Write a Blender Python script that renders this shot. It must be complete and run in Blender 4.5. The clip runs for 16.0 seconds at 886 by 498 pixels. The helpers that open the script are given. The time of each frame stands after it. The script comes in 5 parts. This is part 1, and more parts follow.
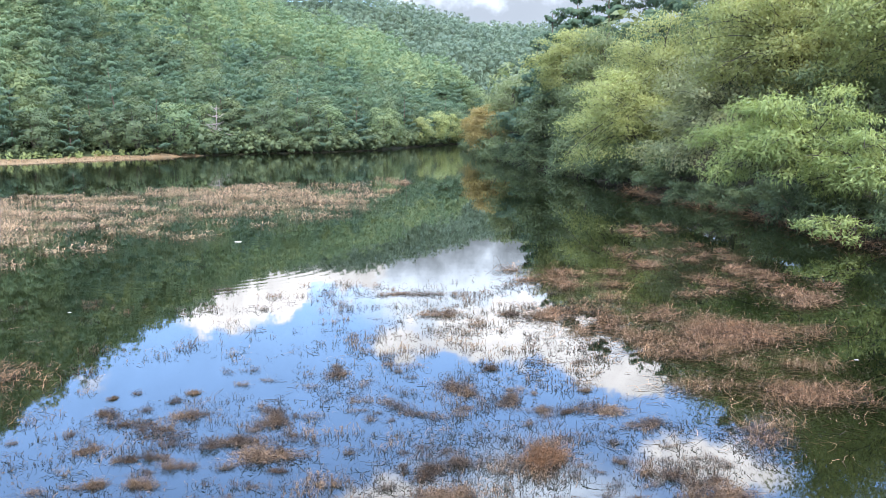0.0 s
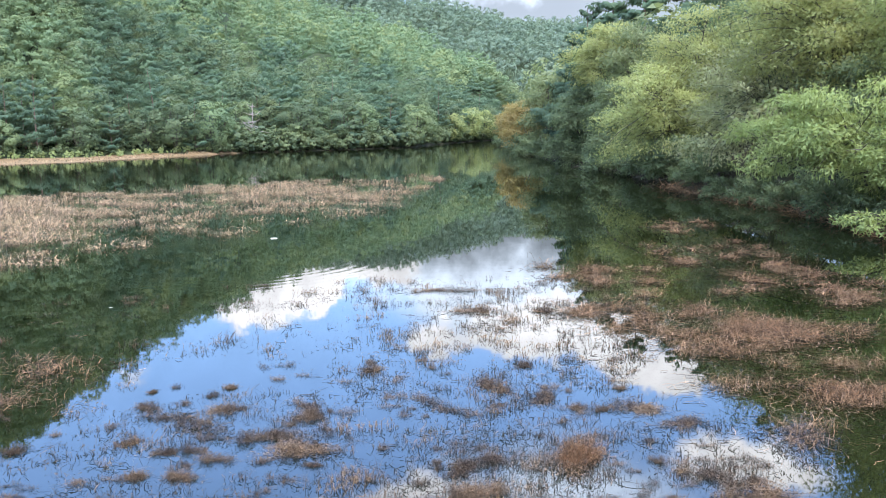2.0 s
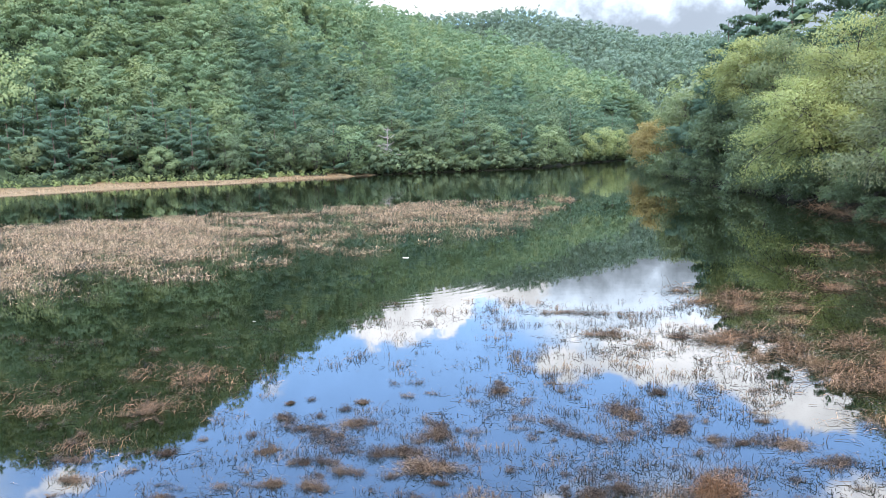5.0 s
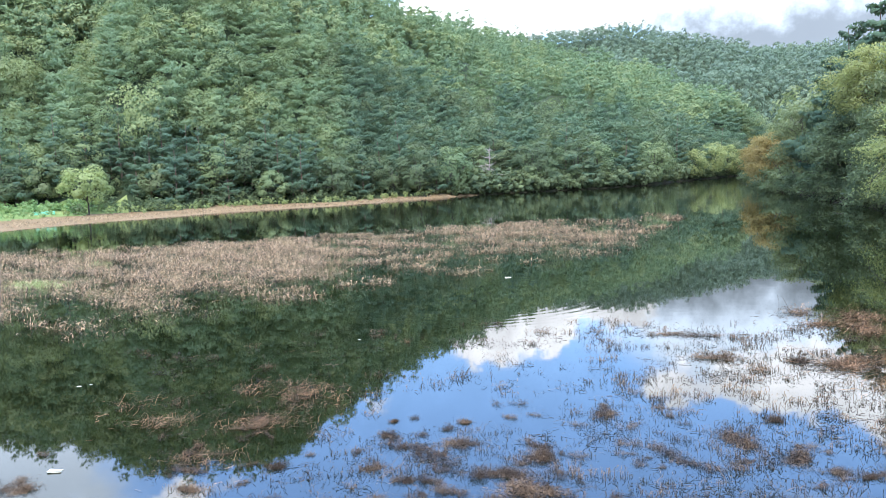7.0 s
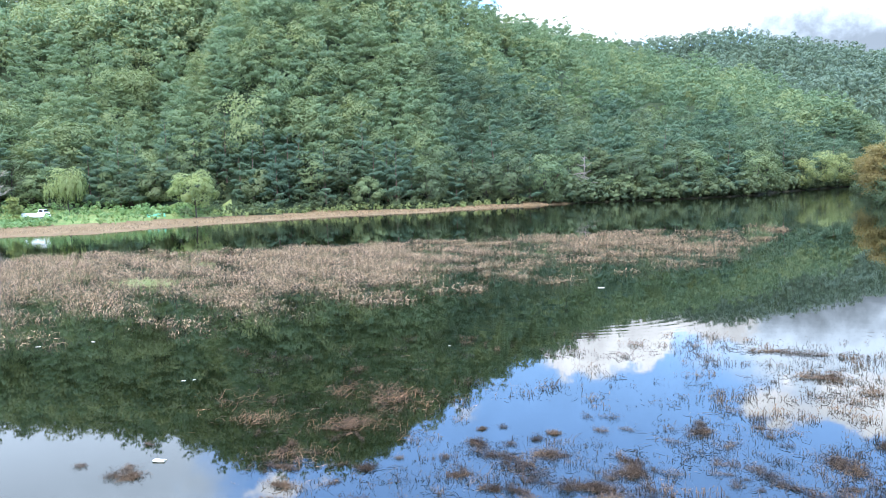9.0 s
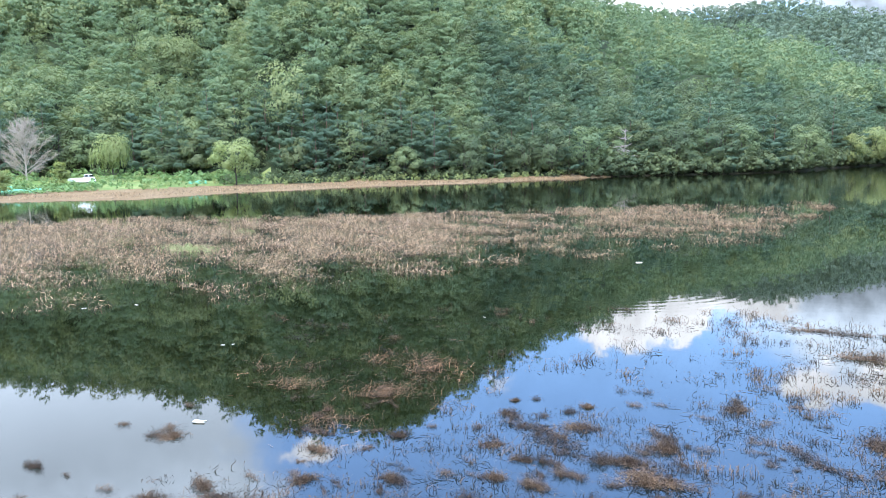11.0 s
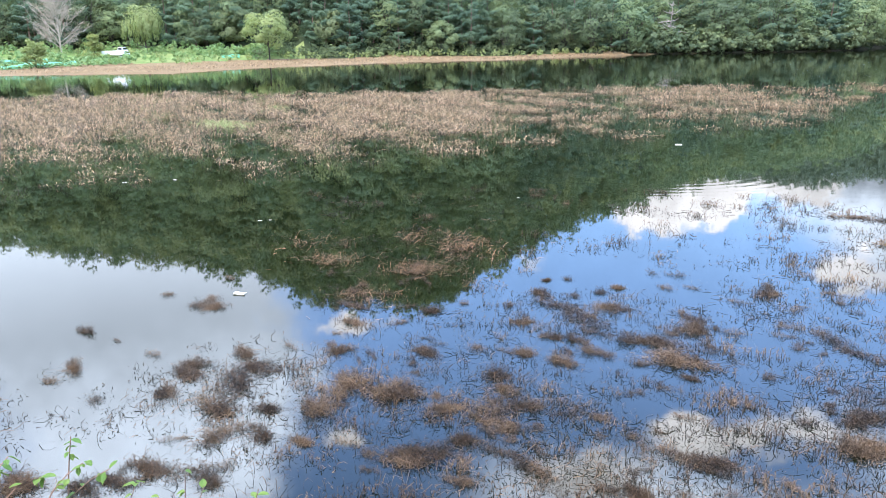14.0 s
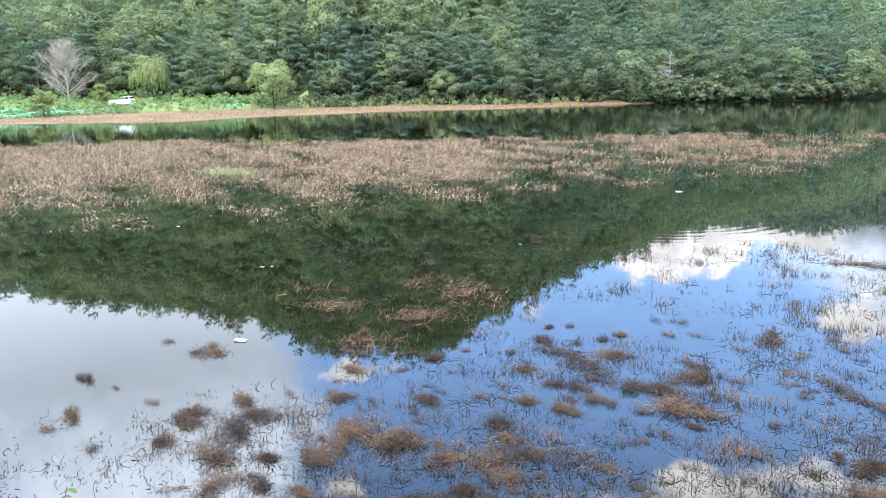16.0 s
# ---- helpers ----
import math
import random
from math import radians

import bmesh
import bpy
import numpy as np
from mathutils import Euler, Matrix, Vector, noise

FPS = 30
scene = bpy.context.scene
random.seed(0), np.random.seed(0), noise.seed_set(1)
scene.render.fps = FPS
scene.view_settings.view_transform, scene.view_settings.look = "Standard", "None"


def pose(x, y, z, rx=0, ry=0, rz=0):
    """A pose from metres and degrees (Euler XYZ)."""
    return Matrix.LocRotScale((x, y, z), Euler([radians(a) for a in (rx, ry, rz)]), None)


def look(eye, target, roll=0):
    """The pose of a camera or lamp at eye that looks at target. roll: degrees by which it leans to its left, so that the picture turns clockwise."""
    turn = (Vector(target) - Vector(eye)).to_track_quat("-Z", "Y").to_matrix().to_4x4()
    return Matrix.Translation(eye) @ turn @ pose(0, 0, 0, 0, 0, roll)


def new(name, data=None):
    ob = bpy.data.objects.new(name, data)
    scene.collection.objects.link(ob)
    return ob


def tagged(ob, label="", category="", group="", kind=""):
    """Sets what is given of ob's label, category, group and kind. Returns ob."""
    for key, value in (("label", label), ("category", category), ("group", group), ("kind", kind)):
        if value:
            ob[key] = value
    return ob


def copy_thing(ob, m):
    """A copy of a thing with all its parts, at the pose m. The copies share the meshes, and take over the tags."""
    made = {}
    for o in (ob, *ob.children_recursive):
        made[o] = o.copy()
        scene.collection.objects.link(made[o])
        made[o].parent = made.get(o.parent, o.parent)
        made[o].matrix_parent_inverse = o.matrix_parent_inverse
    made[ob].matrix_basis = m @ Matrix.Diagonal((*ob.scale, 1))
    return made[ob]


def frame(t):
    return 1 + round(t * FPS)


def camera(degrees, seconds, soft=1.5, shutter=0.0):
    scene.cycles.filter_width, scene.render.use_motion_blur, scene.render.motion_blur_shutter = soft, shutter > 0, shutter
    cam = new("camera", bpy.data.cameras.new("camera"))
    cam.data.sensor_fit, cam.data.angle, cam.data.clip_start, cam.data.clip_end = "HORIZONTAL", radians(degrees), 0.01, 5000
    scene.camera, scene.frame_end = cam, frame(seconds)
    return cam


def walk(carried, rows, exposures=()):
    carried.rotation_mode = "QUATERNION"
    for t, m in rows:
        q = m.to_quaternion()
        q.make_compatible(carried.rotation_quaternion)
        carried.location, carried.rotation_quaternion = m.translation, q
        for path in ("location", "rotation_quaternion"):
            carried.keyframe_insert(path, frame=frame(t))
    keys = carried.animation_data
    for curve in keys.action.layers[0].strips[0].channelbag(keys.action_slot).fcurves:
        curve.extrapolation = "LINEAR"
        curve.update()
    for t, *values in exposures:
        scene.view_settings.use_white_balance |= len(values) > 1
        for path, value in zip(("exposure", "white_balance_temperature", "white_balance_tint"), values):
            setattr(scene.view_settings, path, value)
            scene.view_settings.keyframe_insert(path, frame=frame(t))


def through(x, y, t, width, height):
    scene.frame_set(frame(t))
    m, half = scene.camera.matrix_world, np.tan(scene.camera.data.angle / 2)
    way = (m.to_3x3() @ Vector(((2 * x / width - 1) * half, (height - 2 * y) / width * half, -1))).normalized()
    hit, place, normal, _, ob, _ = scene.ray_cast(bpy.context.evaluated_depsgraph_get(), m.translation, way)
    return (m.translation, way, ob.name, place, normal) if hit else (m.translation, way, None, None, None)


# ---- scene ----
EYE = 5.0
cam = camera(60.74, 16.0, soft=0.8)
# seconds, heading to the left, tilt up, roll: the camera turns on one spot on the embankment
ROWS = [
    (0.0, -0.06, -9.10, 0.39),
    (0.5, 0.56, -9.15, 0.43),
    (1.0, 1.19, -9.22, 0.52),
    (1.5, 1.79, -9.30, 0.60),
    (2.0, 2.47, -9.34, 0.78),
    (2.5, 3.59, -9.26, 1.07),
    (3.0, 4.83, -9.07, 1.35),
    (3.5, 6.27, -8.83, 1.50),
    (4.0, 8.05, -8.50, 1.47),
    (4.5, 10.08, -8.08, 1.43),
    (5.0, 12.26, -7.58, 1.53),
    (5.5, 14.51, -6.99, 1.93),
    (6.0, 16.77, -6.36, 2.54),
    (6.5, 18.45, -6.02, 2.91),
    (7.0, 19.92, -5.81, 2.58),
    (7.5, 21.59, -5.43, 2.18),
    (8.0, 23.47, -5.20, 1.98),
    (8.5, 25.21, -5.10, 1.95),
    (9.0, 26.96, -4.97, 2.07),
    (9.5, 28.39, -5.00, 2.05),
    (10.0, 29.27, -5.34, 1.83),
    (10.5, 29.70, -6.03, 1.52),
    (11.0, 29.83, -7.07, 1.25),
    (11.5, 29.78, -8.49, 1.11),
    (12.0, 29.67, -10.11, 1.09),
    (12.5, 30.06, -11.82, 0.96),
    (13.0, 31.41, -13.35, 0.78),
    (13.5, 32.17, -15.06, 0.82),
    (14.0, 32.54, -16.13, 0.85),
    (14.5, 32.65, -16.28, 0.91),
    (15.0, 32.72, -15.10, 0.90),
    (15.5, 32.71, -13.56, 0.90),
    (16.0, 32.68, -12.61, 0.87),
]
walk(cam, [(t, pose(0, 0, EYE, 90 + tilt, roll, turn)) for t, turn, tilt, roll in ROWS],
     exposures=[(0.0, 0.85, 6700, 15), (3.0, 0.75, 6550, 14), (6.0, 0.67, 6500, 13), (9.0, 0.63, 6200, 12), (11.5, 0.65, 6400, 13), (13.0, 0.70, 6550, 14), (16.0, 0.73, 6700, 15)])


# ---- light ----
SUN_AZ, SUN_EL = 166.0, 60.0      # degrees from straight ahead (to the right), above the horizon


def add_sun():
    lamp = bpy.data.lights.new("sun", "SUN")
    lamp.energy, lamp.angle, lamp.color = 3.9, radians(4.0), (1.0, 0.925, 0.80)
    ob = new("sun", lamp)
    a, e = radians(SUN_AZ), radians(SUN_EL)
    toward = Vector((math.sin(a) * math.cos(e), math.cos(a) * math.cos(e), math.sin(e)))
    ob.matrix_world = look(toward * 300, (0, 0, 0))


add_sun()


class Nodes:
    """A small shorthand for node trees."""

    def __init__(self, tree):
        self.tree = tree
        tree.nodes.clear()

    def add(self, kind):
        return self.tree.nodes.new(kind)

    def put(self, socket, value):
        if isinstance(value, bpy.types.NodeSocket):
            self.tree.links.new(value, socket)
        else:
            socket.default_value = value

    def math(self, op, a, b=0.0, c=0.0, clamp=False):
        n = self.add("ShaderNodeMath")
        n.operation, n.use_clamp = op, clamp
        for s, v in zip(n.inputs, (a, b, c)):
            self.put(s, v)
        return n.outputs[0]

    def mix(self, fac, a, b, blend="MIX"):
        n = self.add("ShaderNodeMix")
        n.data_type, n.blend_type = "RGBA", blend
        self.put(n.inputs[0], fac)
        self.put(n.inputs[6], a)
        self.put(n.inputs[7], b)
        return n.outputs[2]

    def ramp(self, value, low, high, a=0.0, b=1.0):
        n = self.add("ShaderNodeMapRange")
        n.interpolation_type = "SMOOTHSTEP"
        for s, v in zip(n.inputs, (value, low, high, a, b)):
            self.put(s, v)
        return n.outputs[0]

    def noise(self, vector, scale, detail=3.0, rough=0.55):
        n = self.add("ShaderNodeTexNoise")
        if vector is not None:
            self.put(n.inputs["Vector"], vector)
        self.put(n.inputs["Scale"], scale)
        self.put(n.inputs["Detail"], detail)
        self.put(n.inputs["Roughness"], rough)
        return n.outputs["Fac"]


# clouds: azimuth, elevation, half-widths in degrees, weight
WHITE = [(-15.8, 11.2, 5.4, 2.9, 1.3), (-18.0, 13.3, 1.5, 1.3, 0.6), (-11.6, 12.3, 1.6, 1.1, 0.6), (-8.5, 10.6, 4.0, 1.3, 0.9), (-22.5, 10.5, 3.0, 1.6, 0.8),
         (2.5, 15.4, 6.5, 2.1, 0.8), (9.0, 15.0, 5.0, 2.6, 0.9), (-4.8, 16.5, 2.2, 1.3, 0.6), (15.5, 18.2, 4.5, 1.4, 0.9), (20.5, 23.6, 6.0, 2.2, 0.9), (-4.0, 26.5, 5.5, 2.0, 0.6)]
WHITE += [(-26.0, 16.8, 3.2, 0.9, 0.5), (-40.2, 21.6, 3.4, 1.1, 0.65), (-41.0, 29.8, 2.4, 1.5, 0.7), (-12.0, 28.6, 5.0, 2.0, 0.75), (-21.0, 32.5, 8.0, 2.6, 0.7)]
GREY = [(-1.5, 11.2, 6.0, 2.2, 1.0), (7.0, 8.8, 10.0, 2.8, 1.4), (3.0, 13.6, 8.5, 3.0, 0.9), (-58.0, 18.0, 11.0, 8.0, 1.6), (-52.0, 26.0, 7.0, 5.5, 1.3), (20.0, 12.0, 14.0, 6.0, 0.8), (-60.0, 33.0, 9.0, 6.0, 1.0),
        (-18.0, 34.5, 13.0, 4.0, 1.0), (10.0, 32.0, 12.0, 6.0, 0.7), (6.0, 25.8, 9.0, 3.2, 0.45)]


def make_world():
    world = bpy.data.worlds.new("world")
    scene.world = world
    world.use_nodes = True
    k = Nodes(world.node_tree)
    sky = k.add("ShaderNodeTexSky")
    sky.sky_type, sky.sun_disc, sky.sun_elevation, sky.sun_rotation = "NISHITA", False, radians(SUN_EL), radians(SUN_AZ)
    sky.air_density, sky.dust_density, sky.ozone_density = 1.0, 0.6, 2.0
    way = k.add("ShaderNodeTexCoord").outputs["Generated"]
    split = k.add("ShaderNodeSeparateXYZ")
    k.put(split.inputs[0], way)
    x, y, z = split.outputs
    az = k.math("MULTIPLY", k.math("ARCTAN2", x, y), 57.2958)
    el = k.math("MULTIPLY", k.math("ARCSINE", z), 57.2958)
    n1, n2 = k.noise(way, 14.0, 6.0, 0.62), k.noise(way, 21.0, 6.0, 0.62)
    az = k.math("ADD", az, k.math("MULTIPLY_ADD", n1, 9.0, -4.5))
    el = k.math("ADD", el, k.math("MULTIPLY_ADD", n2, 5.0, -2.5))

    def cover(spots, start):
        total = start
        for a, e, wa, we, amp in spots:
            u = k.math("DIVIDE", k.math("SUBTRACT", az, a), wa)
            v = k.math("DIVIDE", k.math("SUBTRACT", el, e), we)
            d = k.math("ADD", k.math("MULTIPLY", u, u), k.math("MULTIPLY", v, v))
            total = k.math("MULTIPLY_ADD", k.math("POWER", 2.718, k.math("MULTIPLY", d, -1.0)), amp, total)
        return total

    broad = k.noise(way, 2.2, 5.0, 0.6)
    away = k.ramp(k.math("ABSOLUTE", k.math("ADD", az, 20.0)), 55.0, 80.0)      # broken cloud goes on all round
    high = k.math("MAXIMUM", away, k.ramp(el, 38.0, 50.0))
    general = k.math("MULTIPLY", high, k.ramp(broad, 0.40, 0.62))
    grey = k.ramp(cover(GREY, general), 0.15, 0.85)
    white = k.ramp(cover(WHITE, k.math("MULTIPLY", general, 0.3)), 0.30, 0.66)
    blue = k.mix(1.0, sky.outputs[0], (SKY_GAIN * 0.85, SKY_GAIN * 1.0, SKY_GAIN * 1.15, 1), "MULTIPLY")
    blue = k.mix(1.0, blue, k_color(k, k.math("MULTIPLY", k.ramp(el, 12.0, 28.0, 0.78, 1.8), k.ramp(el, 36.0, 52.0, 1.0, 0.6))), "MULTIPLY")
    lift = k.math("MULTIPLY", k.ramp(el, 8.4, 12.6, 0.46, 2.5), k.math("MULTIPLY", k.ramp(el, 19.0, 32.0, 1.0, 3.4), k.ramp(el, 36.0, 52.0, 1.0, 0.36)))
    shade = k.math("MULTIPLY", lift, k.ramp(broad, 0.3, 0.7, 0.92, 1.1))
    veil = k.mix(1.0, (0.72, 0.87, 1.05, 1), k_color(k, shade), "MULTIPLY")
    bright = k.math("MULTIPLY", k.ramp(el, 6.5, 15.0, 0.50, 2.75), k.math("MULTIPLY", k.ramp(n1, 0.3, 0.7, 0.8, 1.1), k.math("MULTIPLY", k.ramp(el, 17.0, 28.0, 1.0, 2.0), k.ramp(el, 36.0, 52.0, 1.0, 0.5))))
    puff = k.mix(1.0, (0.95, 0.99, 1.04, 1), k_color(k, bright), "MULTIPLY")
    colour = k.mix(white, k.mix(grey, blue, veil), puff)
    back = k.add("ShaderNodeBackground")
    k.put(back.inputs["Color"], colour)
    back.inputs["Strength"].default_value = 1.0
    k.tree.links.new(back.outputs[0], k.add("ShaderNodeOutputWorld").inputs[0])


def k_color(k, value):
    n = k.add("ShaderNodeCombineXYZ")
    for s in n.inputs:
        k.put(s, value)
    return n.outputs[0]


SKY_GAIN = 0.55
make_world()


# ---- materials ----
def material(name):
    m = bpy.data.materials.new(name)
    m.use_nodes = True
    return m, Nodes(m.node_tree)


def finish(k, shader):
    k.tree.links.new(shader, k.add("ShaderNodeOutputMaterial").inputs[0])


def principled(k, colour, rough=0.7, **more):
    p = k.add("ShaderNodeBsdfPrincipled")
    k.put(p.inputs["Base Color"], colour)
    k.put(p.inputs["Roughness"], rough)
    for key, value in more.items():
        k.put(p.inputs[key.replace("_", " ")], value)
    return p


def bump(k, height, strength, distance):
    b = k.add("ShaderNodeBump")
    b.inputs["Strength"].default_value, b.inputs["Distance"].default_value = strength, distance
    k.put(b.inputs["Height"], height)
    return b.outputs[0]


def place(k):
    return k.add("ShaderNodeNewGeometry").outputs["Position"]


def island(k):
    return k.add("ShaderNodeNewGeometry").outputs["Random Per Island"]


def foliage(name, dark, mid, light, patch=0.16, through=0.3, rough=0.6, speckle=0.6):
    """Leaves: colour shifts from leaf to leaf and from crown to crown, some light comes through."""
    m, k = material(name)
    big = k.ramp(k.noise(place(k), patch, 2.0), 0.35, 0.66)
    tree = k.add("ShaderNodeObjectInfo").outputs["Random"]
    own = k.add("ShaderNodeAttribute")
    own.attribute_name = "tone"
    shift = k.math("ADD", k.math("MULTIPLY", big, 0.45), k.math("MULTIPLY", tree, 0.25))
    shift = k.math("MULTIPLY_ADD", own.outputs["Fac"], 0.65, shift)
    base = k.mix(shift, (*mid, 1), (*light, 1))
    leaf = k.mix(k.ramp(island(k), 0.0, 1.0), (*dark, 1), base)
    leaf = k.mix(speckle, base, leaf)
    p = principled(k, leaf, rough, Specular_IOR_Level=0.15)
    t = k.add("ShaderNodeBsdfTranslucent")
    k.put(t.inputs["Color"], k.mix(0.5, leaf, (light[0] * 1.3, light[1] * 1.4, light[2], 1)))
    mixer = k.add("ShaderNodeMixShader")
    mixer.inputs[0].default_value = through
    k.tree.links.new(p.outputs[0], mixer.inputs[1])
    k.tree.links.new(t.outputs[0], mixer.inputs[2])
    finish(k, mixer.outputs[0])
    return m


def bark(name, a, b):
    m, k = material(name)
    n = k.noise(place(k), 6.0, 5.0, 0.7)
    p = principled(k, k.mix(n, (*a, 1), (*b, 1)), 0.9)
    k.put(p.inputs["Normal"], bump(k, k.noise(place(k), 25.0, 4.0), 0.6, 0.03))
    finish(k, p.outputs[0])
    return m


def straw(name, a, b, c, patch=0.35, wet_share=0.0):
    """Dry stems, from dark wet brown to bleached tan."""
    m, k = material(name)
    one = k.mix(k.ramp(island(k), 0.18, 0.85), (*a, 1), (*b, 1))
    two = k.mix(k.ramp(k.noise(place(k), patch, 3.0), 0.42, 0.62), one, (*c, 1))
    own = k.add("ShaderNodeObjectInfo").outputs["Random"]
    wet = k.math("MULTIPLY", k.ramp(own, 0.35, 1.0), wet_share)
    p = principled(k, k.mix(wet, k.mix(0.5, one, two), (a[0] * 1.3, a[1] * 1.3, a[2] * 1.3, 1)), 0.75, Specular_IOR_Level=0.25)
    finish(k, p.outputs[0])
    return m


def soil(name, a, b, c, patch=0.25, fine=6.0):
    m, k = material(name)
    n = k.mix(k.ramp(k.noise(place(k), patch, 4.0), 0.35, 0.65), (*a, 1), (*b, 1))
    col = k.mix(k.ramp(k.noise(place(k), fine, 5.0, 0.7), 0.4, 0.7), n, (*c, 1))
    p = principled(k, col, 0.95, Specular_IOR_Level=0.05)
    k.put(p.inputs["Normal"], bump(k, k.noise(place(k), fine * 1.5, 5.0, 0.7), 0.7, 0.08))
    finish(k, p.outputs[0])
    return m


def water_material():
    m, k = material("lake_water")
    pos = place(k)
    murk = k.mix(k.noise(pos, 0.08, 3.0), (0.002, 0.0035, 0.0012, 1), (0.0035, 0.0045, 0.0015, 1))
    far = k.add("ShaderNodeVectorMath")
    far.operation = "LENGTH"
    k.put(far.inputs[0], pos)
    breeze = k.ramp(far.outputs["Value"], 68.0, 95.0, 0.020, 0.060)      # ruffled by a breeze towards the far shore
    p = principled(k, murk, breeze, IOR=1.335)
    stretch = k.add("ShaderNodeMapping")
    k.put(stretch.inputs["Vector"], pos)
    stretch.inputs["Scale"].default_value = (0.5, 1.0, 1.0)
    calm = k.noise(stretch.outputs[0], 1.3, 3.0, 0.5)
    # a set of spent ripples, and a smaller one
    waves = calm
    for cx, cy, ring, band, pitch, size in ((-9.0, 28.5, 5.2, 1.1, 13.0, 0.4), (-8.6, 20.6, 0.8, 0.5, 22.0, 0.2), (-14.0, 22.0, 2.0, 2.0, 9.0, 0.12)):
        d = k.add("ShaderNodeVectorMath")
        d.operation = "DISTANCE"
        k.put(d.inputs[0], pos)
        d.inputs[1].default_value = (cx, cy, 0)
        r = k.math("ADD", d.outputs["Value"], k.math("MULTIPLY", calm, 0.35))
        u = k.math("DIVIDE", k.math("SUBTRACT", r, ring), band)
        fade = k.math("POWER", 2.718, k.math("MULTIPLY", k.math("MULTIPLY", u, u), -1.0))
        waves = k.math("MULTIPLY_ADD", k.math("MULTIPLY", k.math("SINE", k.math("MULTIPLY", r, pitch)), fade), size, waves)
    k.put(p.inputs["Normal"], bump(k, waves, 0.03, 0.02))
    finish(k, p.outputs[0])
    return m


def plain(name, colour, rough=0.6, grain=0.12, scale=8.0, metal=0.0):
    m, k = material(name)
    n = k.noise(place(k), scale, 4.0)
    dark = tuple(c * (1 - grain * 2) for c in colour)
    p = principled(k, k.mix(n, (*dark, 1), (*colour, 1)), rough, Metallic=metal)
    finish(k, p.outputs[0])
    return m


WATER = water_material()
# Extra blue in the pine and broad leaves paints haze into their colour.
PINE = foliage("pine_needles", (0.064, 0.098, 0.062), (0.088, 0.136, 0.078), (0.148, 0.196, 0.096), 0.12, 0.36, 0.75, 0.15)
BROAD = foliage("broad_leaves", (0.078, 0.110, 0.060), (0.104, 0.150, 0.078), (0.190, 0.218, 0.094), 0.12, 0.36, 0.75, 0.15)
# Paler, bluer leaves: the distance haze is put into their colour.
FARLEAF = foliage("haze_tinted_leaves", (0.088, 0.126, 0.100), (0.100, 0.140, 0.104), (0.128, 0.164, 0.104), 0.05, 0.30, 0.7, 0.15)
# Darker copy of the pine needles, with shade put into the colour.
SHADEPINE = foliage("shaded_pine_needles", (0.034, 0.060, 0.046), (0.054, 0.092, 0.062), (0.098, 0.142, 0.078), 0.12, 0.32, 0.75, 0.15)
# Yellow-green leaves, with some of the upper hill's sunlight put into the colour.
OLIVE = foliage("olive_leaves", (0.105, 0.138, 0.078), (0.150, 0.192, 0.098), (0.240, 0.262, 0.118), 0.12, 0.36, 0.75, 0.15)
# Leaves with the shade below overhanging trees put into their colour.
SHADELEAF = foliage("shade_tinted_leaves", (0.038, 0.056, 0.034), (0.076, 0.108, 0.058), (0.140, 0.168, 0.074), 0.3, 0.32)
OLIVELEAF = foliage("fine_olive_leaves", (0.085, 0.100, 0.042), (0.220, 0.240, 0.095), (0.330, 0.330, 0.125), 0.35, 0.45)
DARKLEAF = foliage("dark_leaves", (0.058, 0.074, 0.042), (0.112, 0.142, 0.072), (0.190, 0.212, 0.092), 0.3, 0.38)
LIMELEAF = foliage("lime_leaves", (0.085, 0.108, 0.044), (0.222, 0.250, 0.096), (0.330, 0.342, 0.128), 0.4, 0.42)
BRIGHTLEAF = foliage("bright_leaves", (0.062, 0.092, 0.036), (0.188, 0.236, 0.088), (0.305, 0.345, 0.128), 0.5, 0.42, 0.5)
GREYLEAF = foliage("grey_green_leaves", (0.085, 0.098, 0.058), (0.215, 0.230, 0.118), (0.320, 0.320, 0.165), 0.4, 0.4, 0.55)
RUSTLEAF = foliage("turning_leaves", (0.080, 0.082, 0.036), (0.170, 0.170, 0.070), (0.360, 0.225, 0.080), 0.18, 0.4)
WILLOW = foliage("willow_leaves", (0.110, 0.140, 0.056), (0.215, 0.260, 0.106), (0.300, 0.330, 0.140), 0.4, 0.45)
SEEDLING = foliage("seedling_leaves", (0.05, 0.085, 0.02), (0.085, 0.175, 0.045), (0.20, 0.25, 0.055), 9.0, 0.35, 0.45)
CROP = foliage("crop_leaves", (0.06, 0.12, 0.045), (0.130, 0.225, 0.090), (0.210, 0.280, 0.105), 0.4, 0.3)
BARK = bark("dark_bark", (0.022, 0.018, 0.013), (0.060, 0.048, 0.034))
PALE_BARK = bark("pale_bark", (0.25, 0.210, 0.165), (0.38, 0.325, 0.255))
BARK_GREY = bark("weathered_wood", (0.20, 0.165, 0.145), (0.36, 0.30, 0.265))
PINE_BARK = bark("pine_bark", (0.07, 0.045, 0.032), (0.16, 0.10, 0.07))
REED = straw("dry_reed", (0.034, 0.029, 0.018), (0.41, 0.272, 0.162), (0.19, 0.138, 0.068), 0.5)
TUFT = straw("dry_tuft", (0.006, 0.005, 0.004), (0.072, 0.041, 0.021), (0.19, 0.116, 0.064), 0.8, 0.45)
RUST_TUFT = straw("rust_tuft", (0.010, 0.006, 0.004), (0.125, 0.060, 0.026), (0.20, 0.105, 0.050), 0.8)
MAT = straw("matted_stems", (0.018, 0.013, 0.009), (0.33, 0.186, 0.100), (0.15, 0.094, 0.050), 0.5)
